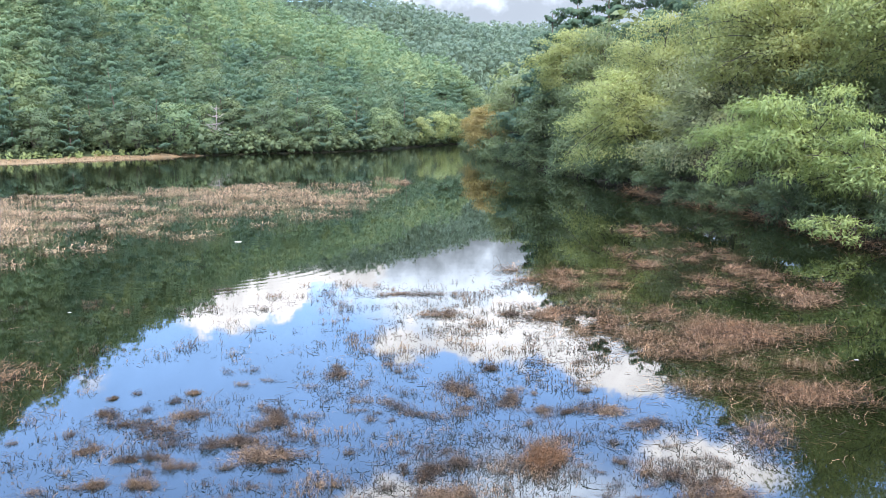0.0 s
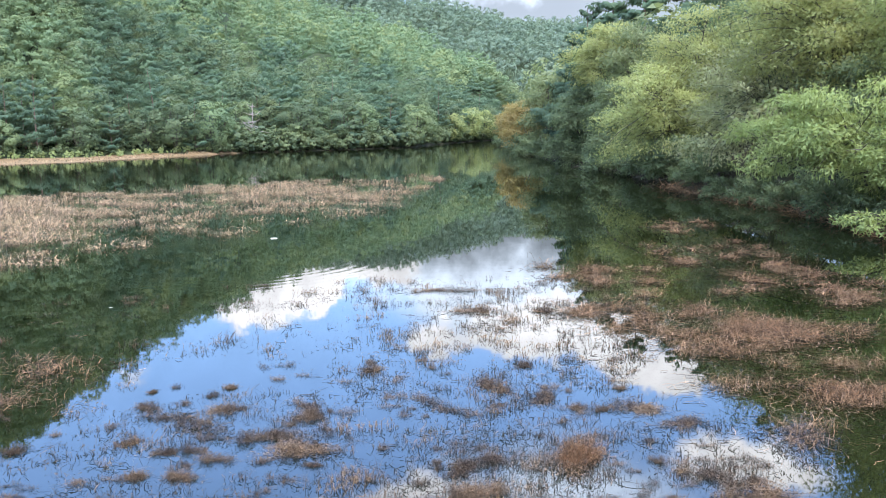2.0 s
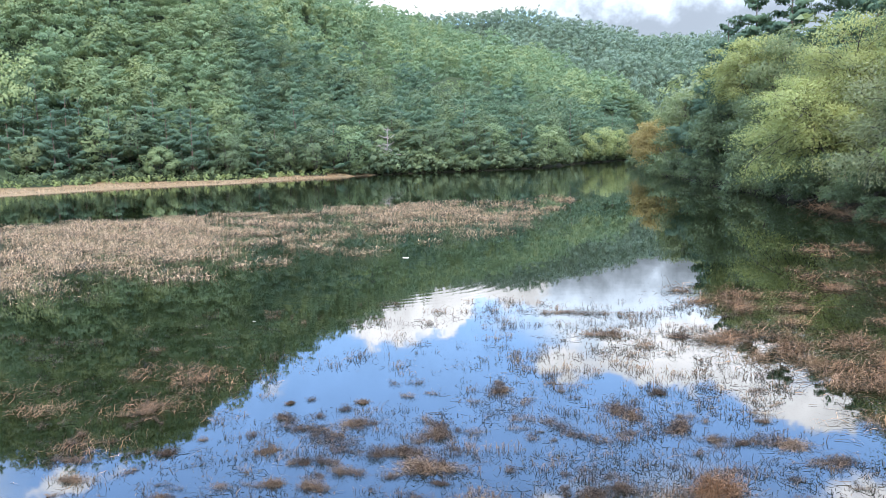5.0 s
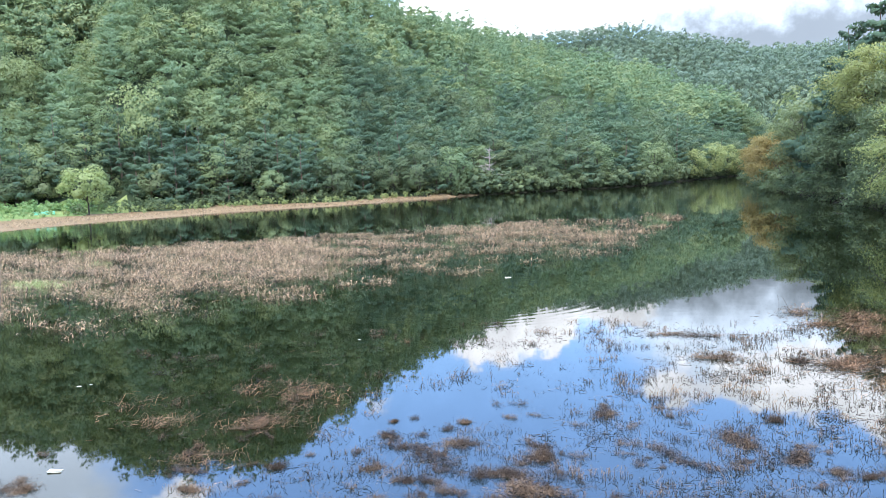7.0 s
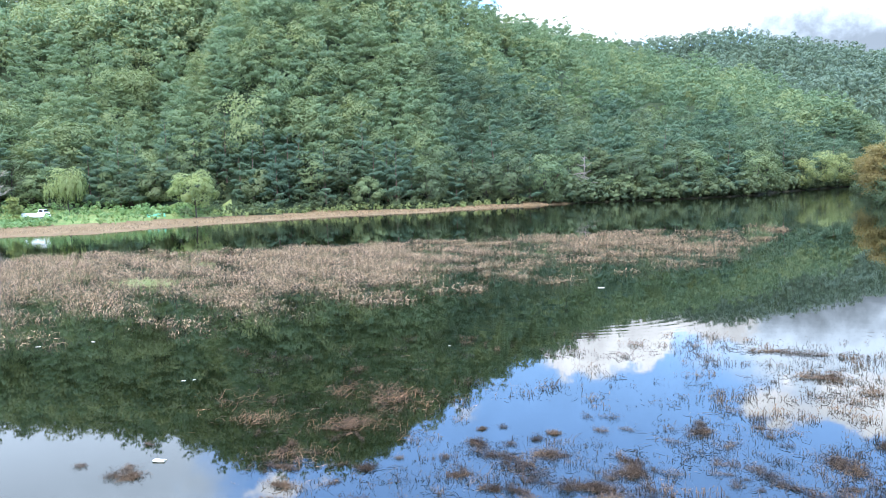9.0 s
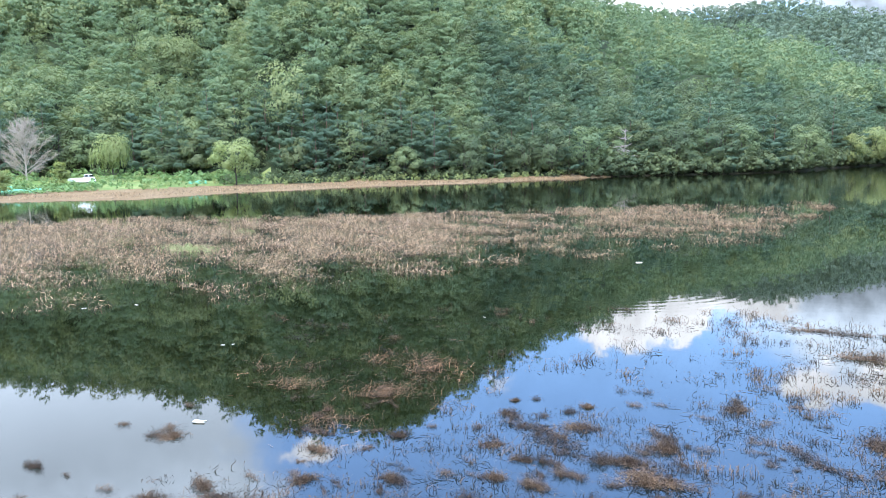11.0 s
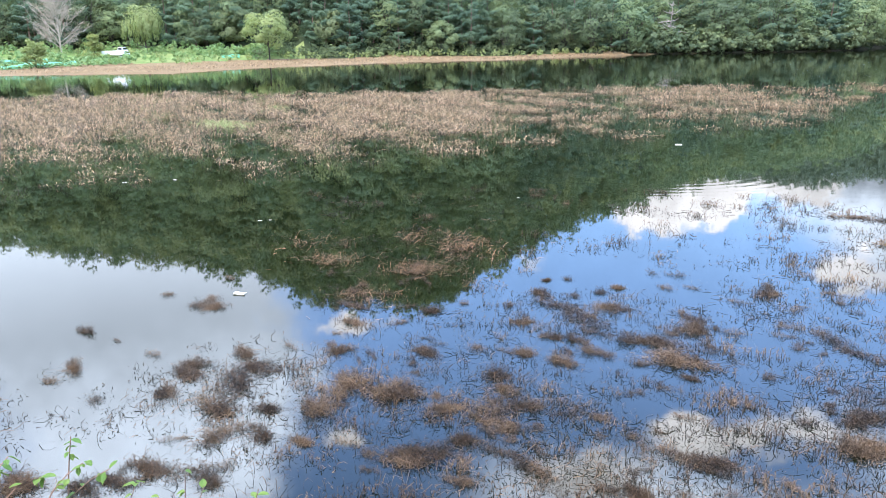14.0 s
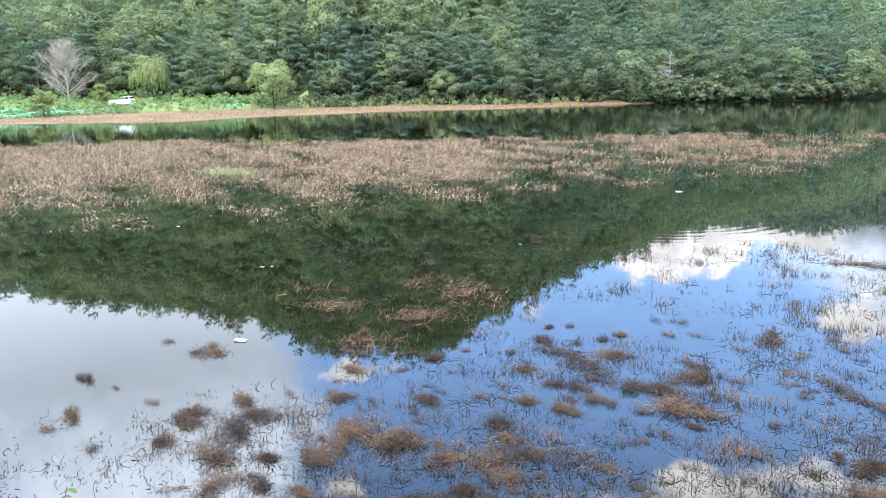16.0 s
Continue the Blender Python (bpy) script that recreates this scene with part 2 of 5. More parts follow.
TWIG = straw("wet_twigs", (0.008, 0.007, 0.006), (0.035, 0.025, 0.018), (0.035, 0.03, 0.016), 0.8)
# Forest floor darkened: the deep shade between trees is in its colour.
GROUND = soil("forest_floor", (0.026, 0.040, 0.020), (0.034, 0.046, 0.022), (0.024, 0.028, 0.016))
MUD = soil("mud_flat", (0.145, 0.095, 0.052), (0.180, 0.124, 0.072), (0.105, 0.078, 0.042), 0.2, 3.0)
# Bank soil darkened to paint in the recess shade under the trees.
SHADED_SOIL = soil("shaded_bank_soil", (0.022, 0.020, 0.013), (0.035, 0.028, 0.018), (0.020, 0.024, 0.012))
GRASS_GROUND = soil("field_grass", (0.10, 0.17, 0.05), (0.18, 0.21, 0.08), (0.09, 0.11, 0.04), 0.3, 2.0)


# ---- mesh helpers ----
def np_mesh(name, verts, faces, mat, smooth=False):
    """A mesh out of arrays: (n, 3) corners and (m, k) faces, quick for large counts."""
    verts, faces = np.asarray(verts, np.float32), np.asarray(faces, np.int32)
    me = bpy.data.meshes.new(name)
    me.vertices.add(len(verts))
    me.vertices.foreach_set("co", verts.ravel())
    m, k = faces.shape
    me.loops.add(m * k)
    me.loops.foreach_set("vertex_index", faces.ravel())
    me.polygons.add(m)
    me.polygons.foreach_set("loop_start", np.arange(m, dtype=np.int32) * k)
    me.polygons.foreach_set("use_smooth", np.full(m, smooth))
    me.update(calc_edges=True)
    me.materials.append(mat)
    return me


def part(name, me, parent=None, label=""):
    ob = new(name, me)
    if parent is not None:
        ob.parent = parent
    if label:
        ob["label"] = label
    return ob


def unit(v):
    return v / (np.linalg.norm(v, axis=-1, keepdims=True) + 1e-9)


def across(n, rng):
    """Two directions square to n, turned at random."""
    a = unit(np.cross(n, rng.normal(size=n.shape)))
    return a, np.cross(n, a)


def shards(p, n, size, rng):
    """Leaf clumps: one ragged triangle at each place p, facing n. Gives (m, 3, 3)."""
    a, b = across(n, rng)
    turn = rng.uniform(0, 6.28, (len(p), 1)) + np.array([[0, 2.1, 4.2]]) + rng.uniform(-0.4, 0.4, (len(p), 3))
    r = size * rng.uniform(0.55, 1.2, (len(p), 3))
    return p[:, None] + (np.cos(turn) * r)[..., None] * a[:, None] + (np.sin(turn) * r)[..., None] * b[:, None]


def needles(p, along, length, width, rng):
    """Sprays of needles: one long thin triangle at each place p, pointing along. Gives (m, 3, 3)."""
    side = unit(np.cross(along, rng.normal(0, 0.5, p.shape) + [0, 0, 1.0]))
    s = rng.uniform(0.6, 1.3, (len(p), 1))
    foot = p - along * length * 0.4 * s
    return np.stack([foot + side * width * 0.5 * s, p + along * length * 0.6 * s, foot - side * width * 0.5 * s], 1)


def leaves(p, along, n, length, width, rng):
    """Pointed leaves as folded diamonds: from p towards along, facing n. Gives (m, 4, 3)."""
    side = unit(np.cross(along, n))
    face = np.cross(side, along)
    s = rng.uniform(0.7, 1.25, (len(p), 1))
    mid = p + along * (length * 0.45) * s
    return np.stack([p, mid + side * width * 0.5 * s + face * width * 0.18, p + along * length * s - face * length * 0.12,
                     mid - side * width * 0.5 * s + face * width * 0.18], 1)


def soup(name, polys, mat):
    """Loose polygons (m, k, 3) as one mesh."""
    m, k, _ = polys.shape
    return np_mesh(name, polys.reshape(-1, 3), np.arange(m * k).reshape(m, k), mat)


def stems(name, paths, width, mat, sides=3, taper=0.35):
    """Thin stems along paths (n, k, 3); width a number or (n,)."""
    n, k, _ = paths.shape
    run = np.gradient(paths, axis=1)
    run = unit(run)
    ref = unit(np.array([0.31, 0.62, 0.72]) + 0.5 * np.sin(np.arange(n) * 12.9898)[:, None] * np.array([1, -1, 0.5]))[:, None]
    a = unit(np.cross(run, ref))
    b = np.cross(run, a)
    w = (np.broadcast_to(np.asarray(width, float), (n,)) * 0.5)[:, None] * np.linspace(1, taper, k)[None]
    if sides == 1:
        ring = np.stack([paths + a * w[..., None], paths - a * w[..., None]], 2)
    else:
        ang = np.arange(sides) * 2 * np.pi / sides
        ring = paths[:, :, None] + w[..., None, None] * (np.cos(ang)[:, None] * a[:, :, None] + np.sin(ang)[:, None] * b[:, :, None])
    s = ring.shape[2]
    idx = np.arange(n * k * s).reshape(n, k, s)
    if s == 2:
        f = np.stack([idx[:, :-1, 0], idx[:, :-1, 1], idx[:, 1:, 1], idx[:, 1:, 0]], -1).reshape(-1, 4)
    else:
        nxt = np.roll(idx, -1, 2)
        f = np.stack([idx[:, :-1], nxt[:, :-1], nxt[:, 1:], idx[:, 1:]], -1).reshape(-1, 4)
    return np_mesh(name, ring.reshape(-1, 3), f, mat, smooth=s > 2)


def tubes(name, lines, mat, sides=6):
    """Tapered limbs: lines of (points (k, 3), first radius, last radius), any k."""
    vs, fs, at = [], [], 0
    for pts, r0, r1 in lines:
        pts = np.asarray(pts, float)
        k = len(pts)
        run = unit(np.gradient(pts, axis=0))
        a = unit(np.cross(run, np.array([0.3, 0.9, 0.2]) + 0.01))
        b = np.cross(run, a)
        s = sides if r0 > 0.05 else 3
        ang = np.arange(s) * 2 * np.pi / s
        r = np.linspace(r0, r1, k)
        ring = pts[:, None] + r[:, None, None] * (np.cos(ang)[None, :, None] * a[:, None] + np.sin(ang)[None, :, None] * b[:, None])
        idx = at + np.arange(k * s).reshape(k, s)
        nxt = np.roll(idx, -1, 1)
        vs.append(ring.reshape(-1, 3))
        fs.append(np.stack([idx[:-1], nxt[:-1], nxt[1:], idx[1:]], -1).reshape(-1, 4))
        at += k * s
    return np_mesh(name, np.concatenate(vs), np.concatenate(fs), mat, smooth=True)


# ---- terrain ----
AZ = np.array([-82, -62, -52, -45, -40, -36, -28, -20, -16, -9, -5, -3.5, 0.7, 1.7, 3, 8.0])
SHORE = np.array([131, 119, 109, 120, 123, 130, 132, 150, 157, 164, 174, 191, 232, 240, 246, 252.0])
WOODS = np.array([172, 166, 160, 152, 144, 142, 147, 152, 158.5, 165.5, 175.5, 193, 234, 242, 248, 254.0])
SHELF = np.array([2.8, 2.6, 2.6, 1.6, 0.9, 0.7, 0.6, 0.5, 0.5, 0.5, 0.5, 0.5, 0.5, 0.5, 0.5, 0.5])
RIDGE_AZ = np.array([-82, -64, -59, -54, -48.5, -45.5, -43, -39.5, -36, -32, -28, -24, -21.7, -18.8, -15.6, -11, -6, -2, 1, 3, 6.0])
RIDGE_D = np.array([300, 300, 290, 280, 262, 255, 250, 250, 250, 255, 265, 275, 300, 350, 430, 400, 380, 350, 320, 300, 290.0])
RIDGE_T = np.array([.17, .197, .222, .245, .27, .287, .312, .325, .315, .30, .265, .230, .2126, .194, .178, .15, .125, .095, .065, .03, .01])
FAR_AZ = np.array([-40, -20, -11.6, -6.3, -4, -0.7, 2.9, 5, 9, 25.0])
FAR_T = np.array([.15, .165, .171, .173, .162, .146, .131, .128, .125, .11])
BANK_Y = np.array([-60, 3, 10, 25, 32, 38, 45, 50, 56, 64, 75, 85, 95, 110, 120, 163, 192, 245.0])
BANK_X = np.array([24, 23, 22, 19.5, 18.3, 18.2, 17.8, 16.2, 15.6, 15.4, 14.5, 13.8, 12, 9.8, 8.8, 8.3, 6.3, 7.5])
CANOPY = 9.0


def bank_x(y):
    return np.interp(y, BANK_Y, BANK_X)


def relief(x, y):
    """A gentle swell of gullies and spurs, metres."""
    return (np.sin(x * 0.045 + 1.1) * np.cos(y * 0.038) + 0.6 * np.sin(x * 0.083 - y * 0.061) + 0.4 * np.sin(x * 0.021 + y * 0.09))


def height(x, y):
    """Ground height over the water's level."""
    x, y = np.asarray(x, float), np.asarray(y, float)
    az, d = np.degrees(np.arctan2(x, y)), np.hypot(x, y)
    shore, woods, shelf = np.interp(az, AZ, SHORE), np.interp(az, AZ, WOODS), np.interp(az, AZ, SHELF)
    rd, rt = np.interp(az, RIDGE_AZ, RIDGE_D), np.interp(az, RIDGE_AZ, RIDGE_T)
    top = EYE + rd * rt - CANOPY
    u = (d - shore) / (woods - shore)
    flat = np.where(u < 0, np.maximum((d - shore) * 0.15, -1.5), 0.05 + (shelf - 0.05) * np.clip(u, 0, 1) ** 1.4)
    v = np.clip((d - woods) / (rd - woods), 0, 1)
    hill = shelf + (top - shelf) * v * (1.12 - 0.12 * v) + relief(x, y) * 5.0 * np.sin(v * np.pi)
    cleft = az + 50.0 - 13.0 * v      # a gully climbs the hill, a spur stands beside it
    hill = hill + (9.0 * np.exp(-((cleft - 6.0) / 4.0) ** 2) - 13.0 * np.exp(-((cleft + 0.5) / 3.0) ** 2)) * np.sin(v * np.pi) ** 0.8
    left = np.where(d < woods, flat, np.where(d < rd, hill, top - (d - rd) * 0.25))
    left = np.where((az > 9) | (az < -115), -1.5, left)
    w = np.clip((d - 400) / 240, 0, 1)
    far = (EYE + 640 * np.interp(az, FAR_AZ, FAR_T) - 8.5) * w * (1.1 - 0.1 * w) + relief(x * 0.6, y * 0.6) * 6 * np.sin(w * np.pi)
    far = np.where((d > 400) & (np.abs(az) < 100), np.where(d > 640, far - (d - 640) * 0.12, far), -1.5)
    e = x - bank_x(y)
    right = np.where(e < 0, np.maximum(e * 0.6, -1.5), np.minimum(0.9 * np.minimum(e, 1.2) + 0.34 * np.maximum(e - 1.2, 0), 26 + 0.05 * e))
    right = np.where((y > 255) | (d > 420), -1.5, right)
    dam = np.where(y < 0.8, 3.4, np.maximum(3.4 - (y - 0.8) * 1.6, -1.5))
    dam = np.where(d < 400, dam, -1.5)
    return np.maximum(np.maximum(left, right), np.maximum(far, dam))


def build_ground():
    az = np.radians(np.concatenate([np.arange(-180, -84, 4.0), np.arange(-84, 40, 0.9), np.arange(40, 180, 4.0)]))
    d = np.concatenate([[0.02], np.arange(0.8, 10, 0.8), np.arange(10, 100, 2.5), np.arange(100, 300, 2.5), np.arange(300, 700, 12), [800, 1000, 1400, 2000, 3000, 4500]])
    x, y = np.sin(az)[:, None] * d, np.cos(az)[:, None] * d
    z = height(x, y)
    z = np.where(d[None] > 900, np.maximum(z, 0.5), z)
    v = np.stack([x, y, z], -1).reshape(-1, 3)
    n, m = len(az), len(d)
    idx = np.arange(n * m).reshape(n, m)
    nxt = np.roll(idx, -1, 0)
    f = np.stack([idx[:, :-1], idx[:, 1:], nxt[:, 1:], nxt[:, :-1]], -1).reshape(-1, 4)
    me = np_mesh("ground", v, f[:, ::-1], GROUND, True)
    me.materials.append(MUD)
    me.materials.append(GRASS_GROUND)
    me.materials.append(SHADED_SOIL)
    c = v[f].mean(1)
    a, r = np.degrees(np.arctan2(c[:, 0], c[:, 1])), np.hypot(c[:, 0], c[:, 1])
    s, w = np.interp(a, AZ, SHORE), np.interp(a, AZ, WOODS)
    kind = np.zeros(len(f), np.int32)
    shelf = (a > -115) & (a < -17) & (r > s - 3) & (r < w)
    mud = shelf & (r < s + np.interp(a, [-62, -52, -45, -40, -17], [19, 20, 17, 14, 8]))
    kind[shelf & (a < -42.5)] = 2
    kind[mud] = 1
    # The waterside strip under the trees takes the shade-darkened soil.
    kind[(a > -17) & (r < w + 2.5) & (r < 262)] = 3
    kind[(c[:, 1] < 3.2) & (r < 60)] = 2
    me.polygons.foreach_set("material_index", kind)
    tagged(new("ground", me), "hilly forest floor with a pale mud flat by the lake", "ground", kind="structure")


def build_water():
    me = np_mesh("water", [[-900, -60, 0], [500, -60, 0], [500, 420, 0], [-900, 420, 0]], [[0, 1, 2, 3]], WATER)
    tagged(new("water", me), "calm dark green lake water mirroring hills and clouds", "water", kind="structure")


build_ground()
build_water()


def soft_soup(name, polys, facing, mat):
    """Loose polygons shaded by a soft facing, one direction each."""
    k = polys.shape[1]
    me = soup(name, polys, mat)
    me.polygons.foreach_set("use_smooth", np.ones(len(polys), bool))
    me.normals_split_custom_set(np.repeat(facing, k, 0))
    return me


def turned(polys, facing):
    """Turns each polygon over where it looks away from its facing."""
    g = np.cross(polys[:, 1] - polys[:, 0], polys[:, 2] - polys[:, 0])
    back = (g * facing).sum(1) < 0
    polys = polys.copy()
    polys[back] = polys[back][:, ::-1]
    return polys, facing


# ---- tree shapes ----
def pine_crown(rng, h, count, size, low=0.22, wide=0.26, layers=0.58):
    """Flat plumes of needles at the ends of level boughs, in uneven tiers. Gives sprays, their facing and the limbs."""
    limbs = [(np.array([[0, 0, -0.5], [rng.normal() * 0.1, 0, h * 0.5], [rng.normal() * 0.25, rng.normal() * 0.25, h * 0.97]]), h * 0.014, 0.03)]
    tiers = max(5, int(h * layers))
    pads = [(np.array([0, 0, h * 0.97]), np.array([0.0, 0.0]), h * 0.05, 0.2)]
    for i in range(tiers):
        f = low + (1 - low) * (i + rng.uniform(-0.3, 0.3)) / tiers
        reach = h * wide * (1 - max(f - low, 0) / (1 - low)) ** 0.7 * rng.uniform(0.75, 1.15) + 0.25
        first = rng.uniform(0, 6.28)
        boughs = int(rng.integers(5, 8))
        for j in range(boughs):
            a, r, rise = first + j * 6.283 / boughs + rng.normal(0, 0.25), reach * rng.uniform(0.6, 1.2), rng.uniform(-0.05, 0.42)
            out, up = np.array([np.cos(a), np.sin(a)]), f * h + rng.normal(0, 0.022) * h
            tip = np.array([*(out * r), up + rise * r])
            limbs.append((np.array([[0, 0, up - 0.1 * r], [*(out * r * 0.5), up + rise * r * 0.2], tip]), 0.012 * r + 0.015, 0.008))
            for g in (0.92, 0.55):
                pads.append((np.array([*(out * r * g), up + rise * r * g ** 1.6]), out, 0.29 * reach + 0.22, 1.0 if g > 0.8 else 0.6))
    total = sum(r * r * w for _, _, r, w in pads)
    ps, ns = [], []
    for c, out, r, w in pads:
        n = max(3, int(count * r * r * w / total))
        d = unit(rng.normal(size=(n, 3)) + [*(out * 0.4), 0.25])
        ps.append(c + d * rng.uniform(0.25, 1.05, (n, 1)) * np.array([r * 1.1, r * 1.1, r * 0.45]) + np.stack([0 * d[:, 0], 0 * d[:, 0], 0.3 * r * (d[:, :2] * out).sum(1)], 1))
        ns.append(unit(d * [0.5, 0.5, 0.8] + [*(out * 0.55), 0.75 * c[2] / h - 0.1]))
    p, soft = np.concatenate(ps), np.concatenate(ns)
    polys = shards(p, unit(soft * [1.2, 1.2, 0.75] + rng.normal(0, 0.24, p.shape)), size, rng)
    return *turned(polys, unit(soft + rng.normal(0, 0.08, p.shape))), limbs


def broad_crown(rng, h, count, size, wide=0.36, base=0.25, lobes=9):
    """A crown of uneven rounded lobes with gaps between them. Gives leaf clumps, their facing and the limbs."""
    mid, half = h * (base + (1 - base) * 0.5), h * (1 - base) * 0.5
    limbs = [(np.array([[0, 0, -0.5], [rng.normal() * 0.15, rng.normal() * 0.15, h * base], [rng.normal() * 0.3, rng.normal() * 0.3, h * 0.7]]), h * 0.02, 0.04)]
    ps, ns = [], []
    for i in range(lobes):
        f = -0.85 + 1.75 * (i + rng.uniform(0, 1)) / lobes
        a = i * 2.4 + rng.uniform(-0.5, 0.5)
        r = h * wide * math.sqrt(max(1 - f * f, 0.06)) * rng.uniform(0.55, 0.9)
        c = np.array([np.cos(a) * r, np.sin(a) * r, mid + f * half * 0.85])
        rad = h * rng.uniform(0.12, 0.19) * (1 + 0.5 * (wide - 0.36))
        n = count // lobes
        d = unit(rng.normal(size=(n, 3)) + np.array([0, 0, 0.35]) + unit(c - [0, 0, mid * 0.8]) * 0.5)
        ps.append(c + d * rad * rng.uniform(0.6, 1.06, (n, 1)) * np.array([1.15, 1.15, 0.85]))
        ns.append(unit(d + unit(c - [0, 0, mid * 0.7]) * 0.45 + [0, 0, 0.7 * c[2] / h - 0.25]))
        limbs.append((np.array([[0, 0, h * base * rng.uniform(0.7, 1.4)], c * [0.55, 0.55, 0.9], c]), 0.007 * h, 0.015))
    p, soft = np.concatenate(ps), np.concatenate(ns)
    polys = shards(p, unit(soft + rng.normal(0, 0.24, p.shape)), size, rng)
    return *turned(polys, unit(soft + rng.normal(0, 0.08, p.shape))), limbs


def full_crown(rng, centre, radii, lobes, count, length, width, hang=0.35, open_below=0.7, sides=4):
    """A dense rounded crown out of many small domes of single leaves. Gives the leaves, their facing and the domes' middles."""
    i = np.arange(lobes)
    z = 1 - (i + 0.5) / lobes * (1 + open_below)
    a = i * 2.39996 + rng.uniform(-0.4, 0.4, lobes)
    way = np.stack([np.cos(a) * np.sqrt(1 - z * z), np.sin(a) * np.sqrt(1 - z * z), z], 1)
    mean = float(np.mean(radii))
    uneven = 0.86 + 0.20 * np.sin(3 * a + rng.uniform(0, 6)) * np.sin(4 * z + rng.uniform(0, 6)) + rng.normal(0, 0.07, lobes)
    rho = np.where(np.arange(lobes) % 3 == 0, rng.uniform(0.2, 0.6, lobes), rng.uniform(0.72, 1.0, lobes))
    c = np.asarray(centre) + way * np.asarray(radii) * (uneven * rho)[:, None]
    rad = mean * rng.uniform(0.16, 0.36, lobes)
    share = rad ** 2 / (rad ** 2).sum()
    ps, ds, ws = [], [], []
    for k in range(lobes):
        n = max(8, int(count * share[k]))
        d = unit(rng.normal(size=(n, 3)) + way[k] * 0.35 + [0, 0, 0.55])
        ragged = 1 + 0.35 * np.sin(d[:, :1] * 7 + k) * np.sin(d[:, 1:2] * 6 + 2 * k)
        q = d * rad[k] * rng.uniform(0.1, 1.2, (n, 1)) ** 0.6 * ragged * [1.35, 1.35, 0.55]
        q[:, 2] += 0.35 * (q[:, :2] * way[k, :2]).sum(1) * (way[k, 2] - 0.35)      # boughs rise towards the top and sag below
        ps.append(c[k] + q)
        ds.append(d)
        ws.append(np.broadcast_to(way[k], (n, 3)))
    p, d, w = np.concatenate(ps), np.concatenate(ds), np.concatenate(ws)
    along = unit(d * 0.6 + rng.normal(0, 0.65, p.shape) + [0, 0, -hang])
    face = unit(d * 0.75 + [0, 0, 0.45] + rng.normal(0, 0.5, p.shape))
    polys = leaves(p, along, face, length, width, rng)
    if sides == 3:
        polys = np.stack([polys[:, 0] * 0.5 + polys[:, 1] * 0.5, polys[:, 2], polys[:, 3]], 1)
    return *turned(polys, unit(d * 0.75 + w * 0.35 + [0, 0, 0.15] + rng.normal(0, 0.28, p.shape))), c


def grow(rng, h, reach, limbs=12, subs=6, twigs=5, base=0.2, lean=(0, 0), droop=0.25, up=0.5, spread=(0, 6.28), twig=0.7):
    """A branching tree: trunk, limbs, branches and twigs. Gives tapered lines and the twigs' (start, end) pairs."""
    lines, tips = [], []
    f = np.linspace(0, 1, 7)[:, None]
    trunk = np.concatenate([f * lean[0] * f + rng.normal(0, 0.012 * h, (7, 1)) * f, f * lean[1] * f + rng.normal(0, 0.012 * h, (7, 1)) * f, f * h * 0.85 - 0.4 * (1 - f)], 1)
    lines.append((trunk, h * 0.02 + 0.03, 0.04))
    for i in range(limbs):
        at = base + (1 - base) * (i + rng.uniform(0, 1)) / limbs
        p0 = np.array([np.interp(at, f[:, 0], trunk[:, c]) for c in range(3)])
        a = spread[0] + (spread[1] - spread[0]) * ((i * 0.618 + rng.uniform(-0.06, 0.06)) % 1.0)
        length = reach * (1 - 0.6 * max(at - 0.35, 0) / 0.65) * rng.uniform(0.75, 1.1)
        rise = up * (0.4 + 1.2 * at) + rng.uniform(-0.15, 0.2)
        out = unit(np.array([np.cos(a), np.sin(a), rise]))
        t = np.linspace(0, 1, 6)[:, None]
        limb = p0 + out * t * length + np.array([0, 0, -droop * length]) * t ** 2.2 + np.cumsum(rng.normal(0, 0.025 * length, (6, 3)), 0) * t
        lines.append((limb, 0.0065 * h * (1 - 0.5 * at) + 0.014, 0.010))
        for j in range(subs):
            s = 0.13 + 0.87 * (j + rng.uniform(0, 1)) / subs
            q0 = np.array([np.interp(s, t[:, 0], limb[:, c]) for c in range(3)])
            w = unit(out * [1, 1, 0.6] + rng.normal(0, 0.6, 3) * [1, 1, 0.5] + [0, 0, 0.12])
            ln = length * 0.38 * (1.15 - 0.5 * s) * rng.uniform(0.7, 1.2)
            u = np.linspace(0, 1, 4)[:, None]
            sub = q0 + w * u * ln + np.array([0, 0, -droop * 0.7 * ln]) * u ** 2
            lines.append((sub, 0.018, 0.006))
            for k in range(twigs):
                v = 0.2 + 0.8 * (k + rng.uniform(0, 1)) / twigs
                r0 = np.array([np.interp(v, u[:, 0], sub[:, c]) for c in range(3)])
                tips.append((r0, r0 + unit(w + rng.normal(0, 0.75, 3) * [1, 1, 0.6] + [0, 0, 0.2]) * twig * rng.uniform(0.6, 1.3)))
    return lines, np.array(tips)


def twig_leaves(rng, tips, per, length, width, hang=0.5):
    """Leaves along every twig, drooping a little and facing out of the crown."""
    n = len(tips)
    t = rng.uniform(0.1, 1.05, (n, per, 1))
    run = tips[:, 1] - tips[:, 0]
    p = tips[:, None, 0] + run[:, None] * t + rng.normal(0, 0.07, (n, per, 3))
    along = unit(unit(run)[:, None] * 0.7 + rng.normal(0, 0.6, (n, per, 3)) + [0, 0, -hang])
    heart = tips[:, 0].mean(0) - [0, 0, 0.5]
    face = unit(rng.normal(0, 0.45, (n, per, 3)) + [0, 0, 0.7] + unit(p - heart) * 0.7)
    p, along, face = p.reshape(-1, 3), along.reshape(-1, 3), face.reshape(-1, 3)
    return leaves(p, along, face, length, width, rng)


